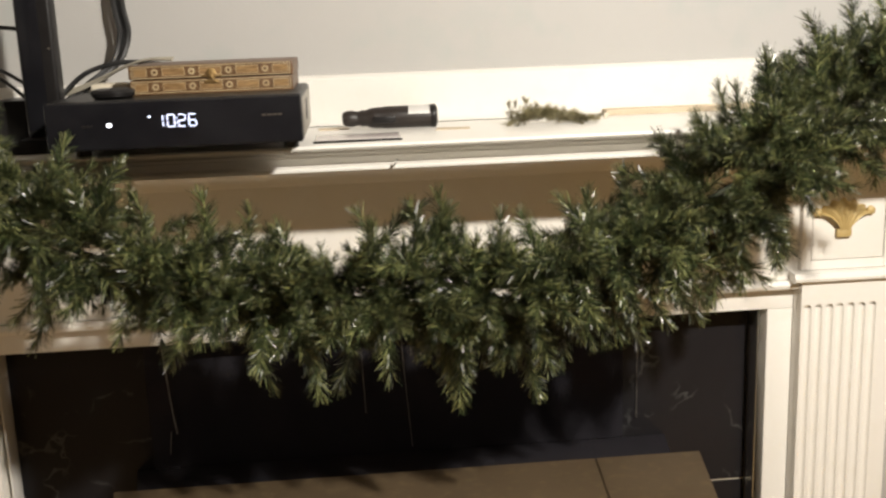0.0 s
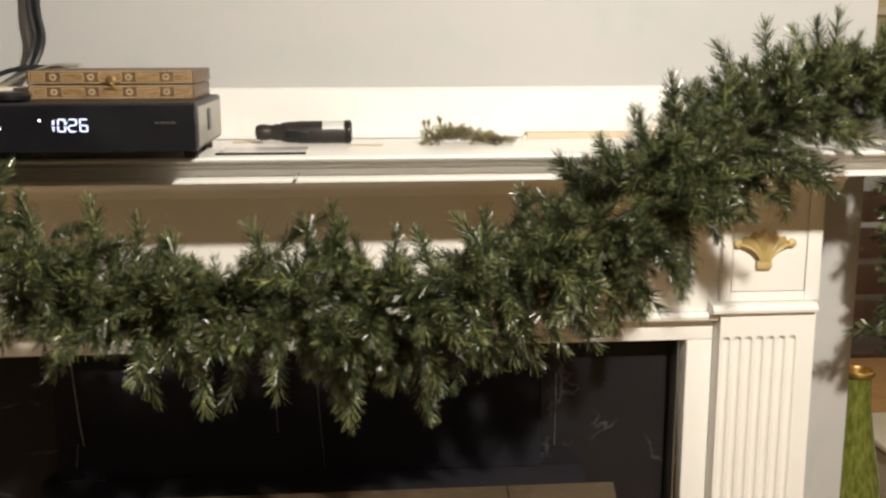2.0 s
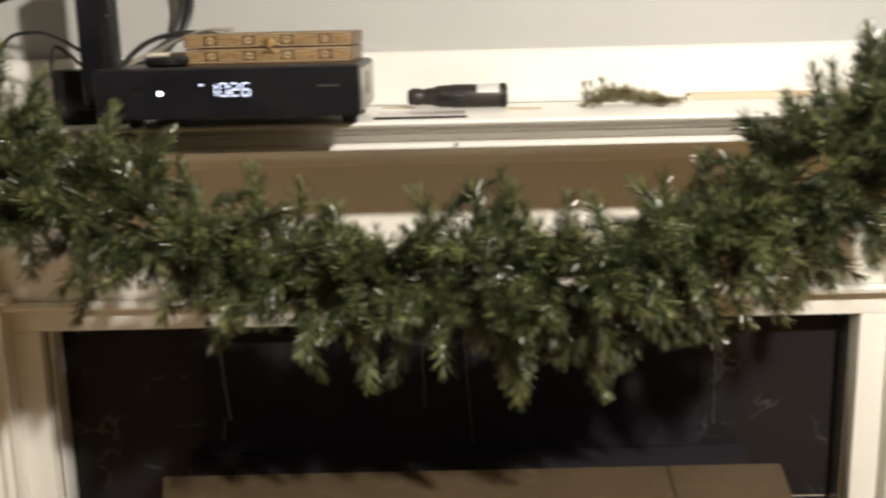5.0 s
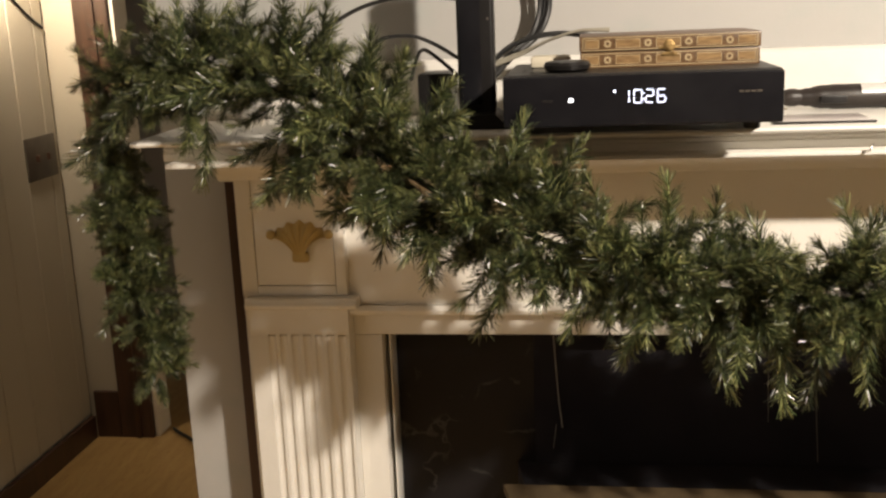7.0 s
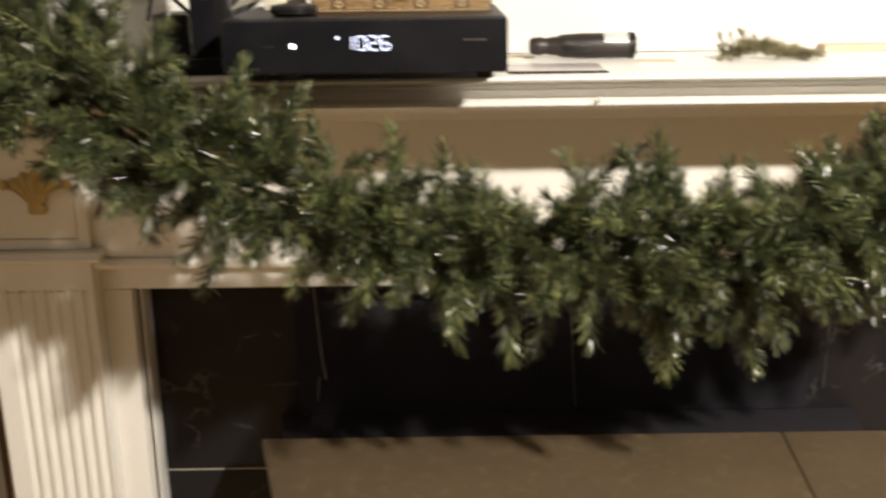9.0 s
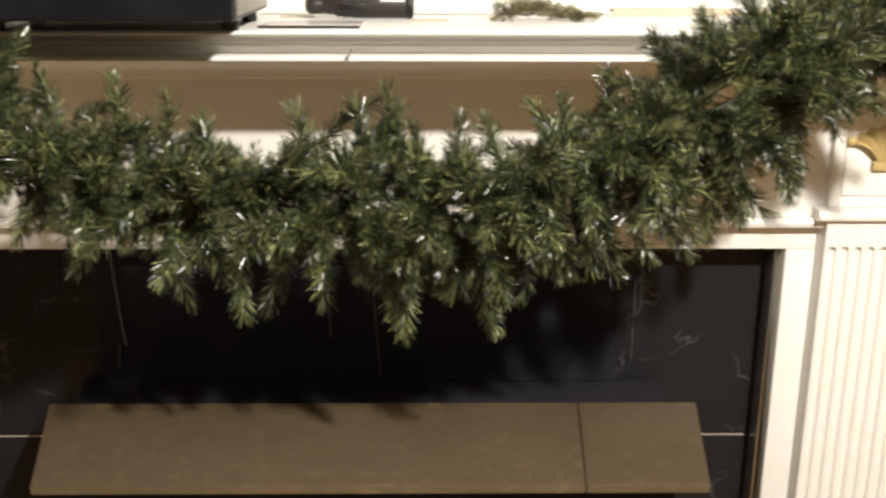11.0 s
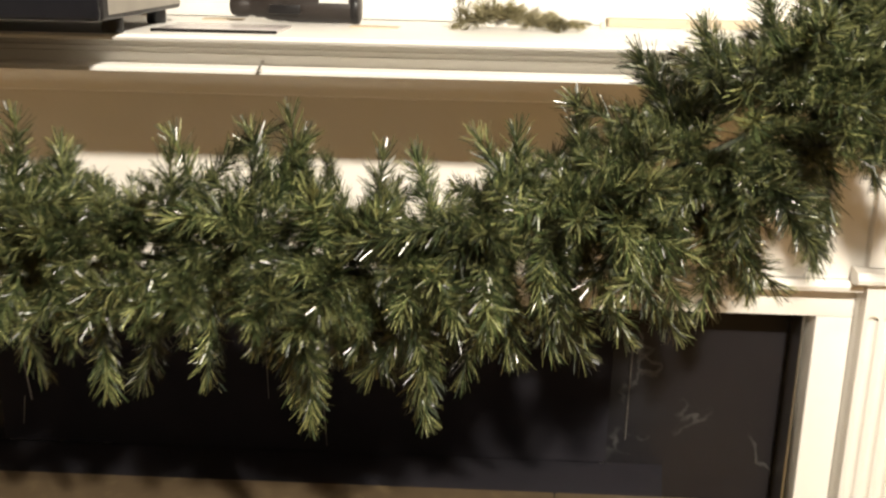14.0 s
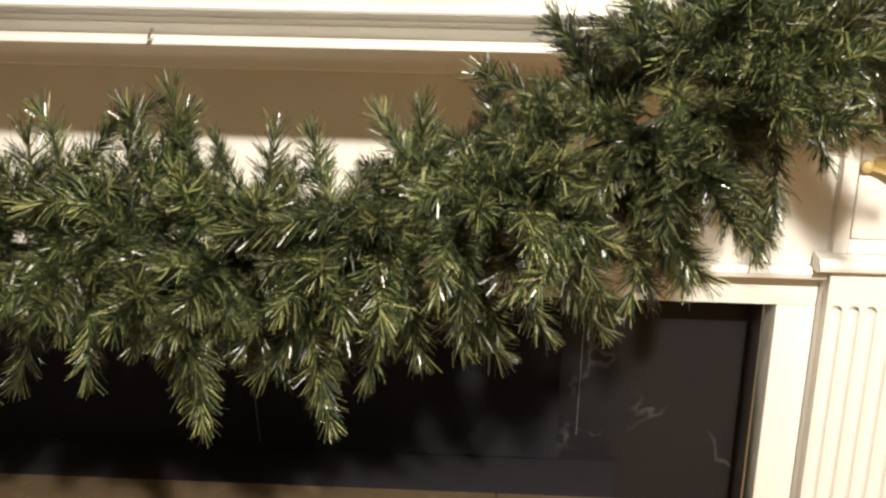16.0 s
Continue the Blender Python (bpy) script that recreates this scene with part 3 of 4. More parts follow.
TIPS_TOP = [(0.655, 1.36, 1.50), (0.70, 1.36, 1.49), (0.66, 1.27, 1.43), (0.72, 1.28, 1.42), (0.76, 1.33, 1.47), (0.82, 1.36, 1.46), (0.62, 1.27, 1.40), (0.735, 1.37, 1.50), (0.68, 1.30, 1.46), (0.78, 1.40, 1.515), (0.86, 1.40, 1.505)]
# slanting tips: where they end and where they come from
SLANT = [((0.050, 1.24, 1.268), (0.015, 1.22, 1.20)), ((0.084, 1.222, 1.260), (0.04, 1.21, 1.20)), ((0.078, 1.23, 1.250), (0.05, 1.20, 1.19)),
         ((0.342, 1.245, 1.326), (0.425, 1.26, 1.290)), ((0.355, 1.24, 1.310), (0.43, 1.25, 1.270)), ((0.497, 1.43, 1.385), (0.515, 1.40, 1.30)), ((0.455, 1.30, 1.350), (0.50, 1.28, 1.29)),
         ((0.540, 1.36, 1.425), (0.57, 1.31, 1.35)), ((0.291, 1.217, 1.297), (0.370, 1.20, 1.232)), ((0.541, 1.300, 1.122), (0.548, 1.295, 1.21)), ((0.550, 1.305, 1.150), (0.530, 1.29, 1.23)),
         ((0.466, 1.340, 1.067), (0.405, 1.27, 1.115)), ((0.491, 1.285, 1.105), (0.435, 1.25, 1.155)), ((0.20, 1.14, 1.19), (0.23, 1.21, 1.19)), ((0.33, 1.13, 1.14), (0.35, 1.21, 1.17)), ((0.05, 1.12, 1.14), (0.06, 1.2, 1.15))]
count = 0
for tip, root in SLANT:
    tip, root = Vector(tip), Vector(root)
    d = (tip - root).normalized()
    v = rng.randrange(16)
    place_tip(tip, d, rng.uniform(0, 6.28), v)
    count += 1
for tip in TIPS_LOW + TIPS_MORE + TIPS_HIGH + TIPS_TOP:
    tip = Vector(tip)
    near = min(SPINE, key=lambda p: (p - tip).length)
    if tip.z > near.z:
        tip.z += 0.009
    d = (tip - near).normalized()
    v = rng.randrange(16)
    size = rng.uniform(0.95, 1.1)
    place_tip(tip, d, rng.uniform(0, 6.28), v, size)
    count += 1
TOTAL = LENGTHS[-1]
while count < 300:
    p, t = at_length(bundle_length(rng.uniform(0.0, TOTAL) if rng.random() < 0.6 else rng.gauss(TOTAL / 2, TOTAL * 0.16)))
    a = rng.uniform(0, 2 * math.pi)
    u = t.cross(Vector((0, 1, 0))).normalized()
    w = t.cross(u)
    radial = math.cos(a) * u + math.sin(a) * w
    if radial.y > 0.35:
        continue
    hang = abs(t.z) > 0.85
    d = radial + t * rng.gauss(0, 0.55) + Vector((0, -0.20, -0.20))
    d = Vector((d.x, d.y * 0.85, d.z)).normalized()
    base = p + radial * rng.uniform(0.016, 0.018 if hang else 0.048 if abs(p.x) < 0.4 else 0.064)
    size = rng.uniform(0.88, 1.12) * (0.95 if hang and p.x > 0 else 0.76 if hang else 1.0)
    if blocked(base + d * 0.095 * size) or blocked(base + d * 0.05):
        continue
    if abs((base + d * 0.09 * size).x) > 1.0:
        continue
    if not hang and outside(base + d * 0.092 * size, 0.008):
        continue
    place_branch(base, d, rng.uniform(0, 6.28), rng.randrange(16), size)
    count += 1
# shorter growth round the wire, too dense to count
ARRAYS = [(np.array([tuple(v) for v in bv]), bf) for bv, bf in VARIANTS]
vs, fs, k = [], [], 0
made = 0
while made < 1200:
    p, t = at_length(bundle_length(rng.uniform(0.0, TOTAL) if rng.random() < 0.9 else rng.gauss(TOTAL / 2, TOTAL * 0.15)))
    a = rng.uniform(0, 2 * math.pi)
    u = t.cross(Vector((0, 1, 0))).normalized()
    w = t.cross(u)
    radial = math.cos(a) * u + math.sin(a) * w
    if radial.y > 0.75:
        continue
    hang = abs(t.z) > 0.85
    d = radial + t * rng.gauss(0, 0.8) + Vector((0, -0.1, -0.15))
    d = Vector((d.x, d.y * 0.7, d.z)).normalized()
    if made % 5 == 0:
        radial = Vector((rng.gauss(0, 0.7), -abs(rng.gauss(0, 0.7)), rng.gauss(0, 0.7))) * 0.12
        d = (radial + Vector((0, -0.02, 0))).normalized()
    base = p + radial * rng.uniform(0.002, 0.010 if hang else 0.024 if abs(p.x) < 0.4 else 0.038)
    size = rng.uniform(0.50, 0.78) * (0.95 if hang and p.x > 0 else 0.76 if hang else 1.0)
    if blocked(base + d * 0.095 * size) or blocked(base):
        continue
    if abs((base + d * 0.09 * size).x) > 1.0:
        continue
    if not hang and outside(base + d * 0.092 * size, 0.022):
        continue
    m = branch_pose(base, d, rng.uniform(0, 6.28)) @ Matrix.Diagonal((size, size, size, 1))
    bv, bf = ARRAYS[rng.randrange(16)]
    mm = np.array(m)
    vs.append(bv @ mm[:3, :3].T + mm[:3, 3])
    fs += [tuple(q + k for q in f) for f in bf]
    k += len(bv)
    made += 1
# growth behind the wire, towards the mantel
made = 0
while made < 800:
    p, t = at_length(rng.uniform(0.0, TOTAL))
    u = t.cross(Vector((0, 1, 0))).normalized()
    across = rng.uniform(-1, 1)
    hang = abs(t.z) > 0.85
    base = p + u * across * (0.012 if hang else 0.042) + Vector((0, rng.uniform(0.012, 0.050), 0))
    d = (u * (across + rng.gauss(0, 0.5)) + t * rng.gauss(0, 0.7) + Vector((0, rng.gauss(0.1, 0.3), 0))).normalized()
    size = rng.uniform(0.6, 0.95) * (0.7 if hang else 1.0)
    if blocked(base + d * 0.095 * size) or blocked(base):
        continue
    if not hang and outside(base + d * 0.088 * size, 0.014):
        continue
    m = np.array(branch_pose(base, d, rng.uniform(0, 6.28)) @ Matrix.Diagonal((size, size, size, 1)))
    bv, bf = ARRAYS[rng.randrange(16)]
    vs.append(bv @ m[:3, :3].T + m[:3, 3])
    fs += [tuple(q + k for q in f) for f in bf]
    k += len(bv)
    made += 1
vs = np.concatenate(vs)
me = bpy.data.meshes.new("inner_growth")
me.from_pydata(vs.tolist(), [], fs)
me.materials.append(NEEDLE)
inner = new("inner_growth", me)
inner.parent = garland
inner.location = -garland.location
inner["kind"] = "stuff"

# thin wires that hang in front of the panel behind the stove
for pts, rad in (([(-0.370, 1.585, 0.990), (-0.366, 1.585, 0.925), (-0.362, 1.585, 0.87), (-0.357, 1.585, 0.826)], 0.0013), ([(-0.367, 1.587, 0.83), (-0.372, 1.587, 0.79)], 0.0008),
                 ([(0.022, 1.586, 0.990), (0.026, 1.586, 0.90), (0.034, 1.586, 0.775)], 0.0009), ([(-0.045, 1.587, 0.95), (-0.042, 1.587, 0.84)], 0.0007),
                 ([(0.425, 1.587, 0.93), (0.424, 1.587, 0.80)], 0.0009)):
    bm = bmesh.new()
    add_tube(bm, smooth_line(pts, 5), rad, 5)
    under("hanging_wire", bm, STRAND, stove, "thin pale wire hanging against the dark panel")

# ---- things on the shelf ----
TOP = SHELF
box = thing("set_top_box", (-0.255, 1.35, TOP), "black set-top box with a lit white clock display", "set-top box")
BZ0, BZ1, FY = 1.342, 1.4025, 1.236
under("case", box_bm(-0.411, -0.099, FY + 0.008, 1.475, BZ0, BZ1, bevel=0.005, segments=3), PLASTIC, box)
front = under("front_panel", box_bm(-0.4105, -0.0995, FY, FY + 0.0078, BZ0 + 0.001, BZ1 - 0.0015, bevel=0.003, segments=3), GLOSSY, box, "glossy black front")
# Thin pale sheet that makes the right side of the case look lit.
under("lit_side_sheet", box_bm(-0.0989, -0.0980, FY + 0.022, 1.468, BZ0 + 0.005, BZ1 - 0.006, bevel=0.0004), LITSIDE, box, "case side with lamplight put into its grey")
under("side_grille", box_bm(-0.0979, -0.0970, 1.33, 1.36, 1.362, 1.390, bevel=0.0005), PLASTIC, box)
for fx in (-0.39, -0.12):
    for fy in (1.325, 1.455):
        bm = bmesh.new()
        add_lathe(bm, [(0.009, 0.0), (0.010, 0.002), (0.010, BZ0 - TOP + 0.001)], (fx, fy, TOP), "z", 16)
        under("rubber_foot", bm, CABLE, box)
SEG = {"1": "bc", "0": "abcdef", "2": "abged", "6": "afgedc"}
def digit(bm, ch, x, z, w, h, y):
    t = 0.0012
    for q in SEG[ch]:
        if q in "agd":
            zz = {"a": z + h, "g": z + h / 2, "d": z}[q]
            add_box(bm, x + 0.0006, x + w - 0.0006, y, y + 0.0006, zz - t / 2, zz + t / 2)
        else:
            xx = x if q in "fe" else x + w
            z0 = z + h / 2 if q in "fb" else z
            add_box(bm, xx - t / 2, xx + t / 2, y, y + 0.0006, z0 + 0.0007, z0 + h / 2 - 0.0007)
digits = bmesh.new()
for ch, x in (("1", -0.2770), ("0", -0.2630), ("2", -0.2500), ("6", -0.2370)):
    digit(digits, ch, x, 1.3690, 0.0085, 0.0145, FY - 0.0008)
for zz in (1.3730, 1.3795):
    add_box(digits, -0.2527, -0.2513, FY - 0.0008, FY - 0.0002, zz - 0.0008, zz + 0.0008)
add_lathe(digits, [(0.0016, 0.0), (0.0016, 0.0006)], (-0.2845, FY - 0.0008, 1.3822), "y", 12)
under("clock_display", digits, LED, front, "glowing white clock digits 10:26", False)
led = bmesh.new()
add_lathe(led, [(0.0022, 0.0), (0.0026, 0.0005), (0.0026, 0.0012)], (-0.3335, FY - 0.0012, 1.3735), "y", 20)
under("power_light", led, LEDSPOT, front, "round glowing power light")
under("button", box_bm(-0.366, -0.354, FY - 0.0008, FY, 1.3715, 1.3745, bevel=0.0003), PLASTIC, box)
mark = bmesh.new()
for k in range(4):
    add_box(mark, -0.148 + k * 0.0065, -0.1430 + k * 0.0065, FY - 0.0005, FY, 1.3775, 1.3797)
under("printed_mark", mark, GREY, front, "faint grey printed bars", False)

# inlaid wooden box
case = thing("inlaid_box", (-0.217, 1.40, BZ1), "brown wooden box with geometric inlay lying on the set-top box", "box")
IY, IX0, IX1 = 1.326, -0.3225, -0.1125
Z0, ZM, Z1 = BZ1, 1.4225, 1.4405
body = under("body", box_bm(IX0, IX1, IY, 1.470, Z0, ZM - 0.0006, bevel=0.0008), WALNUT, case)
lid = under("lid", box_bm(IX0 - 0.001, IX1 + 0.001, IY - 0.001, 1.471, ZM + 0.0004, Z1, bevel=0.0012), WALNUT, case)
for zc, yy, holder in (((Z0 + ZM) / 2, IY, body), ((ZM + Z1) / 2, IY - 0.001, lid)):
    n_unit = 4
    step = (IX1 - IX0 - 0.010) / n_unit
    frame_bm = bmesh.new()
    for dz in (-0.0072, 0.0072):
        add_box(frame_bm, IX0 + 0.003, IX1 - 0.003, yy - 0.0005, yy, zc + dz - 0.0005, zc + dz + 0.0005)
    for xx in (IX0 + 0.003, IX1 - 0.003):
        add_box(frame_bm, xx - 0.0005, xx + 0.0005, yy - 0.0005, yy, zc - 0.0066, zc + 0.0066)
    under("border_strip", frame_bm, BONE, holder, "pale inlaid border line", False)
    for k in range(n_unit):
        xs = IX0 + 0.0325 + k * 0.0475
        star = bmesh.new()
        pts = []
        for q in range(20):
            rr = 0.0050 if q % 2 == 0 else 0.0036
            pts.append((xs + rr * math.sin(q * math.pi / 10), zc + rr * math.cos(q * math.pi / 10)))
        ground = [(xs + 0.0068 * math.sin(q * math.pi / 4 + math.pi / 8), zc + 0.0066 * math.cos(q * math.pi / 4 + math.pi / 8)) for q in range(8)]
        under("rosette_ground", prism_bm(ground, "y", yy - 0.0004, yy), EBONY, holder, "", False)
        add_prism(star, pts, "y", yy - 0.0008, yy - 0.0004)
        under("rosette", star, BONE, holder, "pale flower inlay", False)
        dot = bmesh.new()
        add_lathe(dot, [(0.0022, 0.0), (0.0022, 0.0003)], (xs, yy - 0.0011, zc), "y", 10)
        under("rosette_eye", dot, WALNUT, holder, "", False)
    for a, b in ((IX0 + 0.0055, IX0 + 0.0225), (IX0 + 0.0420, IX0 + 0.0710), (IX0 + 0.0895, IX0 + 0.1185), (IX0 + 0.1370, IX0 + 0.1660), (IX0 + 0.1845, IX1 - 0.0050)):
        under("inlay_edge", box_bm(a, b, yy - 0.0003, yy, zc - 0.0052, zc + 0.0052), BONE, holder, "", False)
        under("inlay_panel", box_bm(a + 0.0007, b - 0.0007, yy - 0.0006, yy - 0.0003, zc - 0.0045, zc + 0.0045), INLAY, holder, "", False)
clasp = bmesh.new()
cxx = (IX0 + IX1) / 2
add_lathe(clasp, [(0.0050, 0), (0.0070, 0.0007), (0.0055, 0.0016), (0.0020, 0.0022)], (cxx, IY - 0.0034, ZM + 0.0050), "y", 16)
add_box(clasp, cxx - 0.0125, cxx + 0.0125, IY - 0.0024, IY - 0.0012, ZM + 0.0010, ZM + 0.0038, bevel=0.0004)
add_box(clasp, cxx - 0.0090, cxx + 0.0090, IY - 0.0022, IY - 0.0006, ZM - 0.0072, ZM - 0.0030, bevel=0.0004)
add_tube(clasp, [(cxx - 0.002, IY - 0.003, ZM + 0.003), (cxx + 0.004, IY - 0.0035, ZM - 0.002), (cxx + 0.006, IY - 0.003, ZM - 0.006)], 0.0007, 6)
under("clasp", clasp, AGED, case, "small brass hook clasp")

# round black puck on the box
puck = bmesh.new()
add_lathe(puck, [(0.022, 0), (0.0265, 0.003), (0.0275, 0.008), (0.0255, 0.0115), (0.020, 0.0125)], (-0.338, 1.295, BZ1), "z", 32)
tagged(part("receiver_puck", puck, PLASTIC), "flat round black plastic puck on the set-top box", "receiver")

# upright modem
modem = thing("modem", (-0.46, 1.41, TOP), "tall upright black modem with cables behind it", "modem")
tower = under("tower", box_bm(-0.481, -0.433, 1.398, 1.428, TOP + 0.016, 1.575, bevel=0.005, segments=3), PLASTIC, modem)
under("front_strip", box_bm(-0.477, -0.450, 1.3955, 1.3985, TOP + 0.03, 1.57, bevel=0.001), GLOSSY, tower, "glossy front strip")
foot = bmesh.new()
add_prism(foot, [(-0.515, TOP), (-0.415, TOP), (-0.418, TOP + 0.006), (-0.432, TOP + 0.0195), (-0.483, TOP + 0.0195), (-0.512, TOP + 0.006)], "y", 1.370, 1.455)
under("foot", foot, PLASTIC, modem)
dot = bmesh.new()
add_lathe(dot, [(0.0015, 0), (0.0015, 0.0008)], (-0.4400, 1.3974, 1.4660), "y", 10)
under("status_light", dot, SILVER, tower, "tiny pale status light")
# power brick behind
tagged(part("power_adapter", box_bm(-0.545, -0.497, 1.46, 1.53, TOP, 1.395, bevel=0.005), PLASTIC), "black power adapter box behind the modem", "power adapter")


def cable(points, radius, label, mat=CABLE):
    bm = bmesh.new()
    add_tube(bm, smooth_line(points, 8), radius, 8)
    return tagged(part("cable", bm, mat), label, "cable", "cables on the mantel")


for k, (dx, dy) in enumerate(((0.0, 0.0), (0.0075, 0.004), (0.013, -0.002))):
    cable([(-0.376 + dx, 1.575 + dy, 1.86), (-0.384 + dx, 1.570 + dy, 1.60), (-0.385 + dx, 1.566 + dy, 1.525), (-0.379 + dx, 1.560 + dy, 1.480), (-0.392 + dx * 0.8, 1.548 + dy, 1.440),
           (-0.425 + dx * 0.5, 1.520 + dy, 1.410), (-0.455 + dx, 1.490, 1.385)], 0.0042, "thick black cable hanging down the wall")
cable([(-0.455, 1.430, 1.385), (-0.445, 1.475, 1.404), (-0.415, 1.478, 1.428), (-0.375, 1.475, 1.440), (-0.330, 1.478, 1.440), (-0.290, 1.490, 1.425), (-0.27, 1.50, 1.36)], 0.0036, "black cable looping behind the inlaid box")
cable([(-0.72, 1.56, 1.435), (-0.659, 1.51, 1.472), (-0.60, 1.47, 1.492), (-0.540, 1.455, 1.498), (-0.46, 1.430, 1.490)], 0.0030, "thin black cable arching from the modem")
cable([(-0.66, 1.52, 1.36), (-0.607, 1.47, 1.434), (-0.560, 1.455, 1.447), (-0.520, 1.450, 1.436), (-0.46, 1.430, 1.40)], 0.0026, "thin black cable arching from the modem")
cable([(-0.56, 1.50, 1.385), (-0.54, 1.47, 1.425), (-0.515, 1.46, 1.415), (-0.46, 1.430, 1.37)], 0.0026, "thin black cable arching from the modem")
for k in range(2):
    cable([(-0.285, 1.44 + 0.01 * k, 1.4440 + 0.002 * k), (-0.325, 1.455 + 0.008 * k, 1.4445), (-0.365, 1.475 + 0.006 * k, 1.433), (-0.405, 1.490, 1.417 - 0.003 * k), (-0.45, 1.50, 1.402 - 0.004 * k), (-0.50, 1.51, 1.385)],
          0.0022, "thin pale grey cable behind the inlaid box", PALEWIRE)
# pale plug lying behind the puck
bm = box_bm(-0.385, -0.335, 1.372, 1.402, BZ1, BZ1 + 0.015, bevel=0.005)
tagged(part("power_plug", bm, BINMAT), "pale plastic plug behind the black puck", "plug")

# torch
torch = thing("torch", (0.02, 1.5050, TOP), "black pocket torch with a silver label lying on its side", "torch")
bm = bmesh.new()
add_lathe(bm, [(0.006, 0), (0.0100, 0.002), (0.0120, 0.008), (0.0122, 0.016), (0.0108, 0.021), (0.0108, 0.026), (0.0125, 0.030), (0.0120, 0.036), (0.0145, 0.042), (0.0158, 0.052), (0.0155, 0.060), (0.0165, 0.064), (0.0165, 0.138), (0.0158, 0.142), (0.0125, 0.1435)], (-0.053, 1.5050, TOP + 0.0172), "x", 28)
barrel = under("barrel", bm, TORCHBODY, torch)
bm = bmesh.new()
add_lathe(bm, [(0.0167, 0.0), (0.0174, 0.001), (0.0174, 0.007), (0.0167, 0.008)], (0.0805, 1.5050, TOP + 0.0172), "x", 28)
under("head_ring", bm, PLASTIC, torch)
# curved silver label on the upper front of the barrel
bm = bmesh.new()
strip = []
for q in range(9):
    a = radians(100 + 62 * q / 8)
    strip.append([bm.verts.new((x, 1.5050 + 0.0168 * math.cos(a), TOP + 0.0172 + 0.0168 * math.sin(a))) for x in (0.0465, 0.0785)])
for a, b in zip(strip, strip[1:]):
    bm.faces.new((a[0], a[1], b[1], b[0]))
under("label", bm, PALELABEL, barrel, "silver metal label")
under("clip", box_bm(-0.007, 0.027, 1.4845, 1.4885, TOP + 0.010, TOP + 0.020, bevel=0.0015), PLASTIC, torch)

# flat packet in clear film
packet = thing("packet", (-0.03, 1.36, TOP), "flat clear plastic packet with a dark edge", "packet")
under("film", box_bm(-0.090, 0.028, 1.350, 1.430, TOP, TOP + 0.0025, bevel=0.0008), CLEAR, packet)
under("dark_edge", box_bm(-0.092, 0.029, 1.3455, 1.3495, TOP, TOP + 0.0030, bevel=0.0008), PLASTIC, packet)
for x0, x1, y0, y1, turn in ((-0.090, -0.045, 1.515, 1.545, 8), (0.085, 0.135, 1.45, 1.475, -6)):
    bm = box_bm(-0.5 * (x1 - x0), 0.5 * (x1 - x0), -0.5 * (y1 - y0), 0.5 * (y1 - y0), 0, 0.0012)
    ob = tagged(part("paper_slip", bm, PAPER), "small tan paper slip lying on the shelf", "paper", "paper slips")
    ob.matrix_basis = pose((x0 + x1) / 2, (y0 + y1) / 2, TOP, 0, 0, turn)
bm = box_bm(0.365, 0.70, 1.555, 1.5825, TOP, TOP + 0.009, bevel=0.001)
tagged(part("wood_strip", bm, PAPER), "thin bare wooden strip at the back of the shelf", "wood strip")
bm = box_bm(0.352, 0.358, 1.520, 1.526, TOP, TOP + 0.008, bevel=0.001)
tagged(part("chip", bm, BINMAT), "small white chip on the shelf", "chip")

# loose sprig
sprig = thing("pine_sprig", (0.25, 1.465, TOP), "small dried brown-green pine sprig lying on the shelf", "pine sprig")
for k in range(56):
    f = (k / 55) ** 1.25
    x = 0.203 + 0.118 * f
    z = 0.007 + 0.006 * max(0, 1 - abs(f - 0.28) * 2.4)
    az, el = rng.uniform(-70, 70) + (180 if k % 3 == 0 else 0), rng.uniform(-4, 14) + 26 * max(0, 1 - abs(f - 0.28) * 3)
    size = rng.uniform(0.48, 0.70) * (1.0 if f < 0.7 else 0.75)
    d = Vector((math.cos(radians(az)) * math.cos(radians(el)), math.sin(radians(az)) * math.cos(radians(el)), math.sin(radians(el))))
    ob = new("sprig_twig", DRY[k % 3])
    ob.parent = sprig
    ob.matrix_basis = Matrix.Translation(-sprig.location) @ branch_pose(Vector((x, 1.465, TOP + z)), d, k) @ Matrix.Diagonal((size, size, size * 1.1, 1))

# ---- room beyond, west side ----
structure("wall_return", box_bm(-2.227, -2.002, 3.381, 3.48, 0, 3.00), BOARD, "narrow cream wall return")
structure("baseboard_return", box_bm(-2.097, -2.004, 3.362, 3.3805, 0, 0.175, bevel=0.003), DARKWOOD, "tall dark stained baseboard")
post = structure("door_1", box_bm(-2.0015, -1.880, 3.36, 3.48, 0, 2.99, bevel=0.004), DARKWOOD, "dark stained door casing")
under("casing_bead", box_bm(-1.945, -1.925, 3.352, 3.3598, 0, 2.99, bevel=0.002), DARKWOOD, post)
under("stop_bead", box_bm(-1.8795, -1.865, 3.375, 3.48, 0, 2.99, bevel=0.002), WHITE, post, "white painted edge")
structure("baseboard", box_bm(-2.1145, -2.097, -3.1, 3.36, 0, 0.085, bevel=0.003), DARKWOOD, "dark stained baseboard")
switch = thing("light_switch", (-2.115, 3.24, 1.05), "dark brown metal double switch plate on the panelled wall", "switch")
under("plate", box_bm(-2.1148, -2.108, 3.150, 3.340, 0.980, 1.122, bevel=0.003), GREY, switch)
for yy in (3.21, 3.28):
    under("toggle", box_bm(-2.1078, -2.097, yy - 0.006, yy + 0.006, 1.04, 1.062, bevel=0.002), DARKWOOD, switch, "brown toggle")
lampw = thing("wall_lamp", (-2.115, 2.96, 1.76), "small wall lamp with a frosted glass shade", "wall lamp")
bm = bmesh.new()
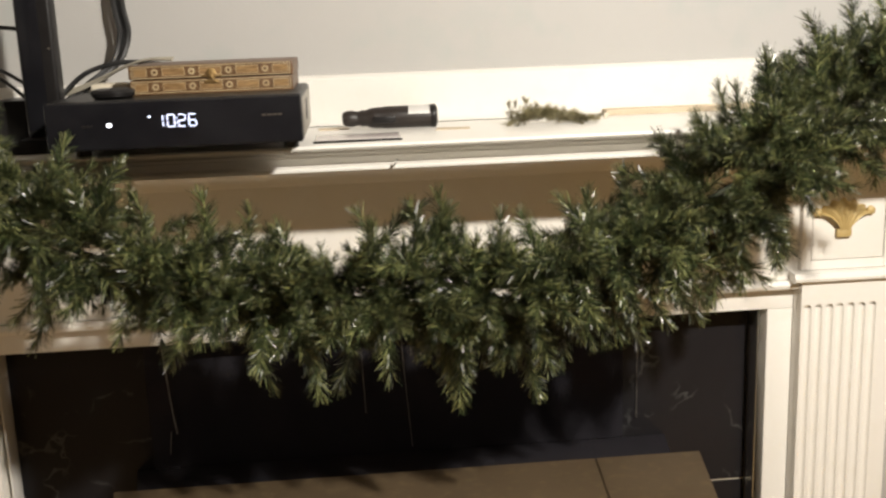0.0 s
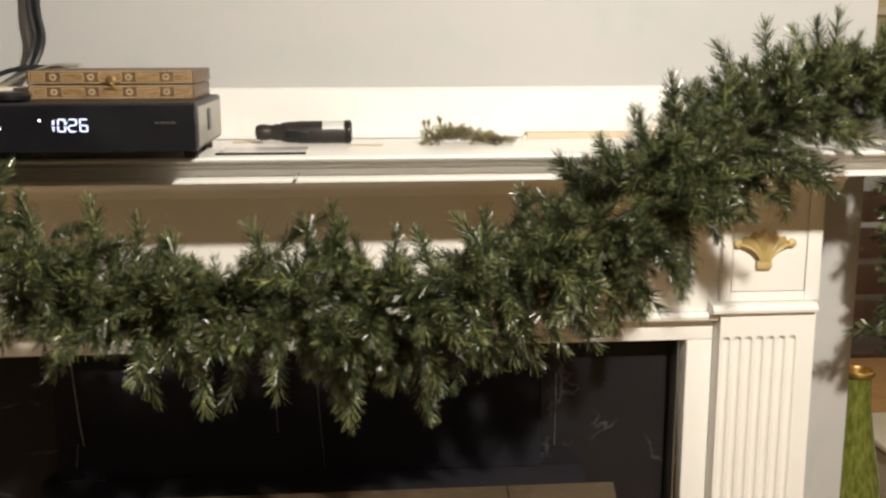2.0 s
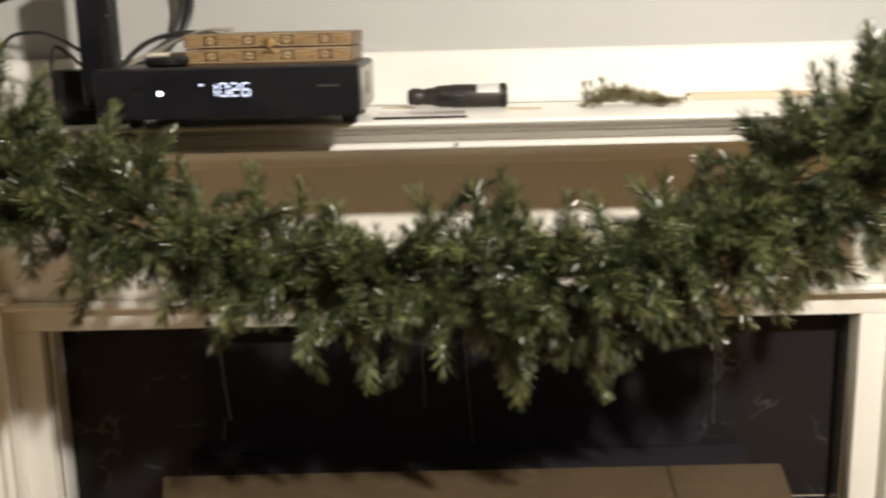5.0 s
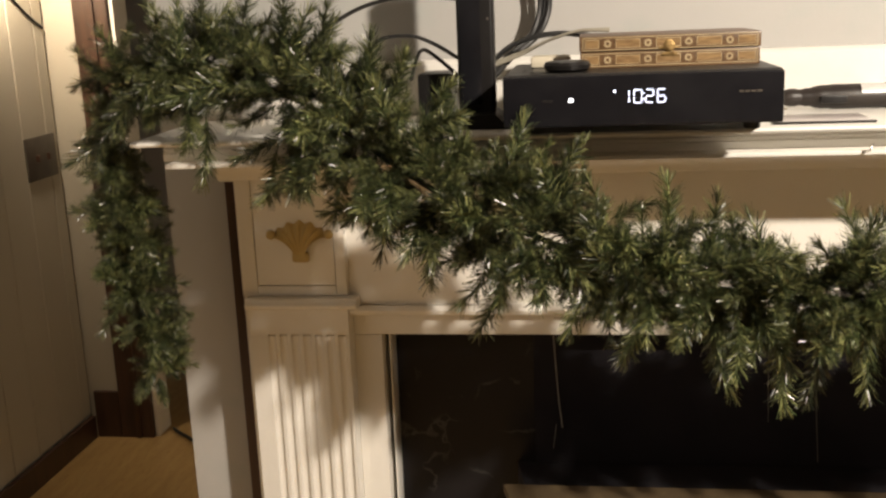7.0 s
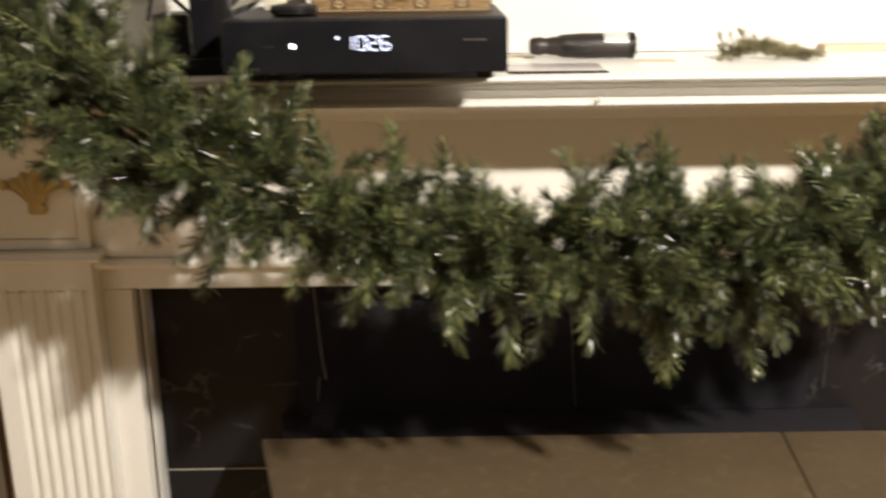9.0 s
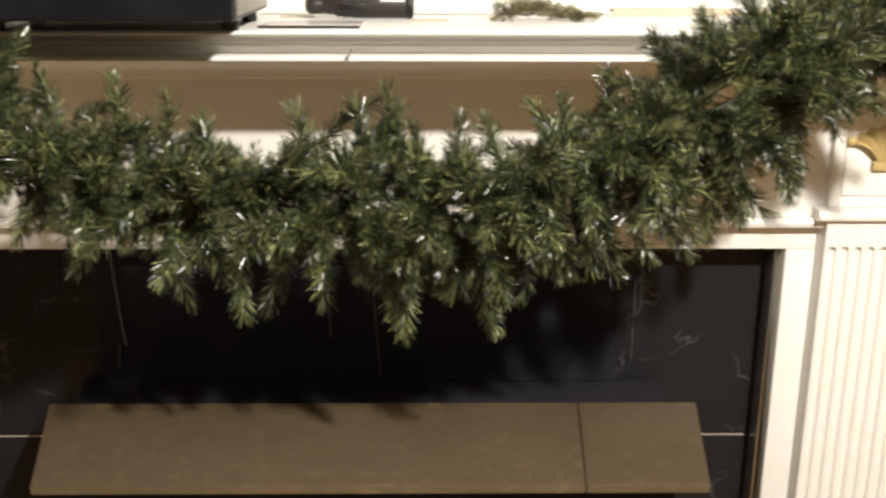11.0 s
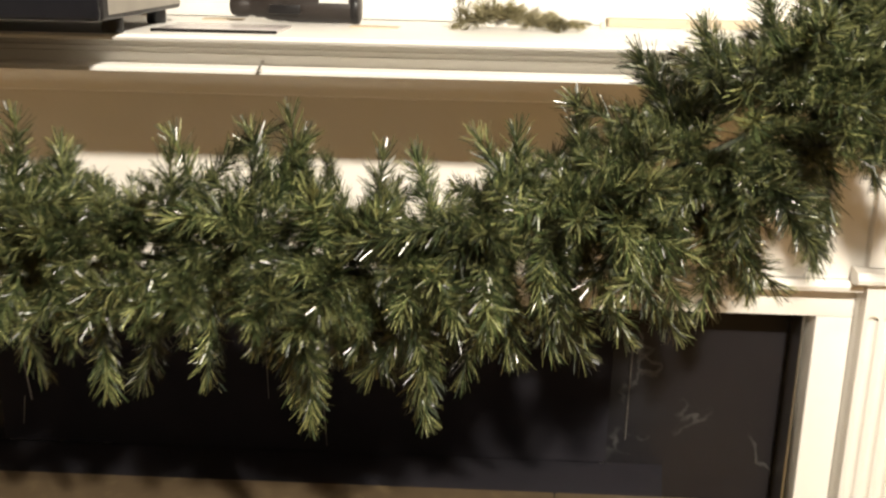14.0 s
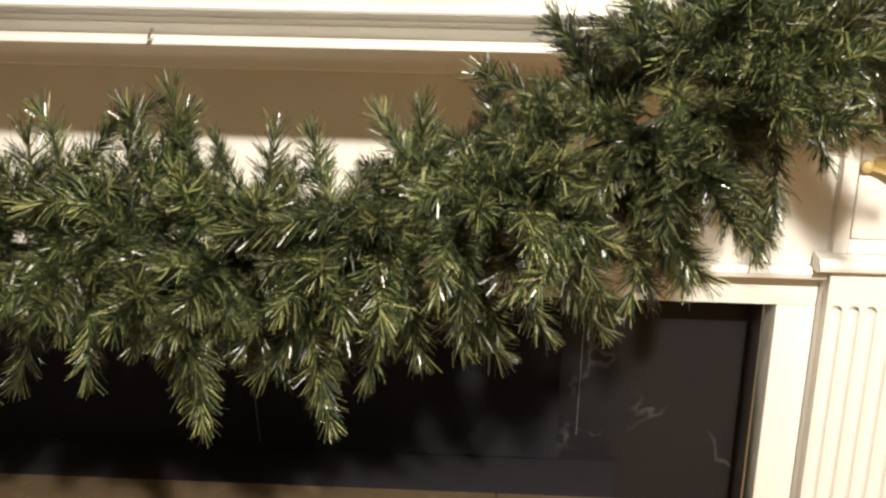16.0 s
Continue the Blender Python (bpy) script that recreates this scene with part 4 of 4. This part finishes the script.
add_lathe(bm, [(0.05, 0), (0.055, 0.006), (0.03, 0.02), (0.012, 0.03), (0.012, 0.16)], (-2.115, 2.96, 1.66), "x", 20)
under("bracket", bm, BRASS, lampw)
bm = bmesh.new()
add_lathe(bm, [(0.016, 0), (0.018, 0.004), (0.014, 0.03), (0.012, 0.04)], (-2.02, 2.98, 1.655), "z", 16)
under("socket", bm, BRASS, lampw)
bm = bmesh.new()
add_tube(bm, smooth_line([(-1.05, 2.30, 0.02), (-1.12, 2.5, 0.012), (-1.25, 2.75, 0.012), (-1.45, 2.9, 0.012), (-1.66, 3.25, 0.012), (-1.83, 3.42, 0.012)], 8), 0.006, 8)
tagged(part("extension_cord", bm, CABLE), "dark extension cord lying on the floor", "cord")

# Slanting shadow of the lamp cord, built as a thin dark strand.
bm = bmesh.new()
add_tube(bm, smooth_line([(-2.110, 3.00, 1.70), (-2.110, 3.23, 1.537), (-2.110, 3.355, 1.470)], 6), 0.004, 8)
tagged(part("cable", bm, CABLE), "thin dark strand standing in for a cord shadow slanting down the boarded wall", "cable")
# ---- room beyond, east side ----
vase = thing("glass_bottle", (1.130, 1.92, 0), "tall slender green glass floor bottle with a gold rim", "bottle")
bm = bmesh.new()
add_lathe(bm, [(0.07, 0.0), (0.085, 0.01), (0.093, 0.12), (0.092, 0.28), (0.082, 0.42), (0.064, 0.54), (0.044, 0.64), (0.030, 0.73), (0.026, 0.795)], (1.130, 1.92, 0), "z", 40)
under("glass", bm, GREENGLASS, vase)
bm = bmesh.new()
add_lathe(bm, [(0.027, 0.7955), (0.032, 0.797), (0.0335, 0.801), (0.032, 0.806), (0.027, 0.8075), (0.0255, 0.804), (0.0245, 0.796)], (1.130, 1.92, 0), "z", 40)
under("rim", bm, BRASS, vase, "gold metal rim")
carton = thing("cardboard_box", (1.72, 2.72, 0), "brown cardboard box standing on the floor", "box")
under("carton_body", box_bm(1.40, 2.00, 2.55, 2.95, 0.0, 0.50, bevel=0.004), CARD, carton)
under("flap", box_bm(1.40, 2.00, 2.53, 2.549, 0.38, 0.515, bevel=0.003), CARD, carton)
binn = thing("storage_bin", (1.60, 2.30, 0), "cream plastic storage bin", "bin")
bm = bmesh.new()
add_prism(bm, [(1.43, 0.0), (1.78, 0.0), (1.81, 0.485), (1.395, 0.485)], "y", 2.18, 2.46)
bmesh.ops.bevel(bm, geom=bm.edges[:], offset=0.02, segments=3, affect="EDGES")
under("tub", bm, BINMAT, binn)
under("bin_rim", box_bm(1.382, 1.822, 2.165, 2.475, 0.480, 0.500, bevel=0.008, segments=3), BINMAT, binn)
chair = thing("dining_chair", (1.85, 3.3, 0), "dark wooden chair with a slatted back", "chair")
for sx in (1.62, 2.08):
    under("leg", box_bm(sx - 0.02, sx + 0.02, 3.08, 3.12, 0, 1.00, bevel=0.004), DARKWOOD, chair)
    under("leg", box_bm(sx - 0.02, sx + 0.02, 3.48, 3.52, 0, 0.44, bevel=0.004), DARKWOOD, chair)
under("seat", box_bm(1.60, 2.10, 3.07, 3.53, 0.44, 0.475, bevel=0.006), DARKWOOD, chair)
for zz in (0.60, 0.72, 0.84, 0.96):
    under("slat", box_bm(1.64, 2.06, 3.09, 3.11, zz - 0.050, zz + 0.050, bevel=0.003), DARKWOOD, chair)
tall = thing("speaker", (1.50, 2.95, 0), "tall dark cabinet in the room beyond", "cabinet")
under("cabinet_body", box_bm(1.30, 1.66, 3.25, 3.60, 0, 1.16, bevel=0.006), DARKWOOD, tall)
glaz = structure("window_1", box_bm(1.98, 2.04, 4.04, 4.099, 1.30, 2.2, bevel=0.003), BINMAT, "cream framed window with small panes")
for k in range(3):
    under("window_frame", box_bm(2.04, 2.90, 4.05, 4.099, 1.30 + k * 0.29, 1.33 + k * 0.29, bevel=0.003), BINMAT, glaz)
for k in range(2):
    under("pane", box_bm(2.04, 2.90, 4.085, 4.095, 1.33 + k * 0.29, 1.59 + k * 0.29), PANE, glaz, "", False)

# ---- pendant lamp behind the camera ----
lamp = thing("pendant_lamp", (KEY[0], KEY[1], 3.00), "small pendant lamp with a shallow metal shade", "pendant lamp")
bm = bmesh.new()
add_lathe(bm, [(0.05, 0.0), (0.052, -0.008), (0.03, -0.025), (0.008, -0.035)], (KEY[0], KEY[1], 3.00), "z", 28)
under("rose", bm, BRASS, lamp)
bm = bmesh.new()
add_tube(bm, [(KEY[0], KEY[1], 2.97), (KEY[0], KEY[1], KEY[2] + 0.13)], 0.004, 8)
under("cord", bm, CABLE, lamp)
bm = bmesh.new()
add_lathe(bm, [(0.020, 0.130), (0.024, 0.100), (0.024, 0.070), (0.018, 0.062)], KEY, "z", 20)
under("socket", bm, BRASS, lamp)
bm = bmesh.new()
add_lathe(bm, [(0.026, 0.098), (0.06, 0.092), (0.10, 0.078), (0.13, 0.058), (0.128, 0.055), (0.098, 0.074), (0.06, 0.088), (0.026, 0.094)], KEY, "z", 32)
under("shade", bm, SILVER, lamp, "shallow metal reflector shade")
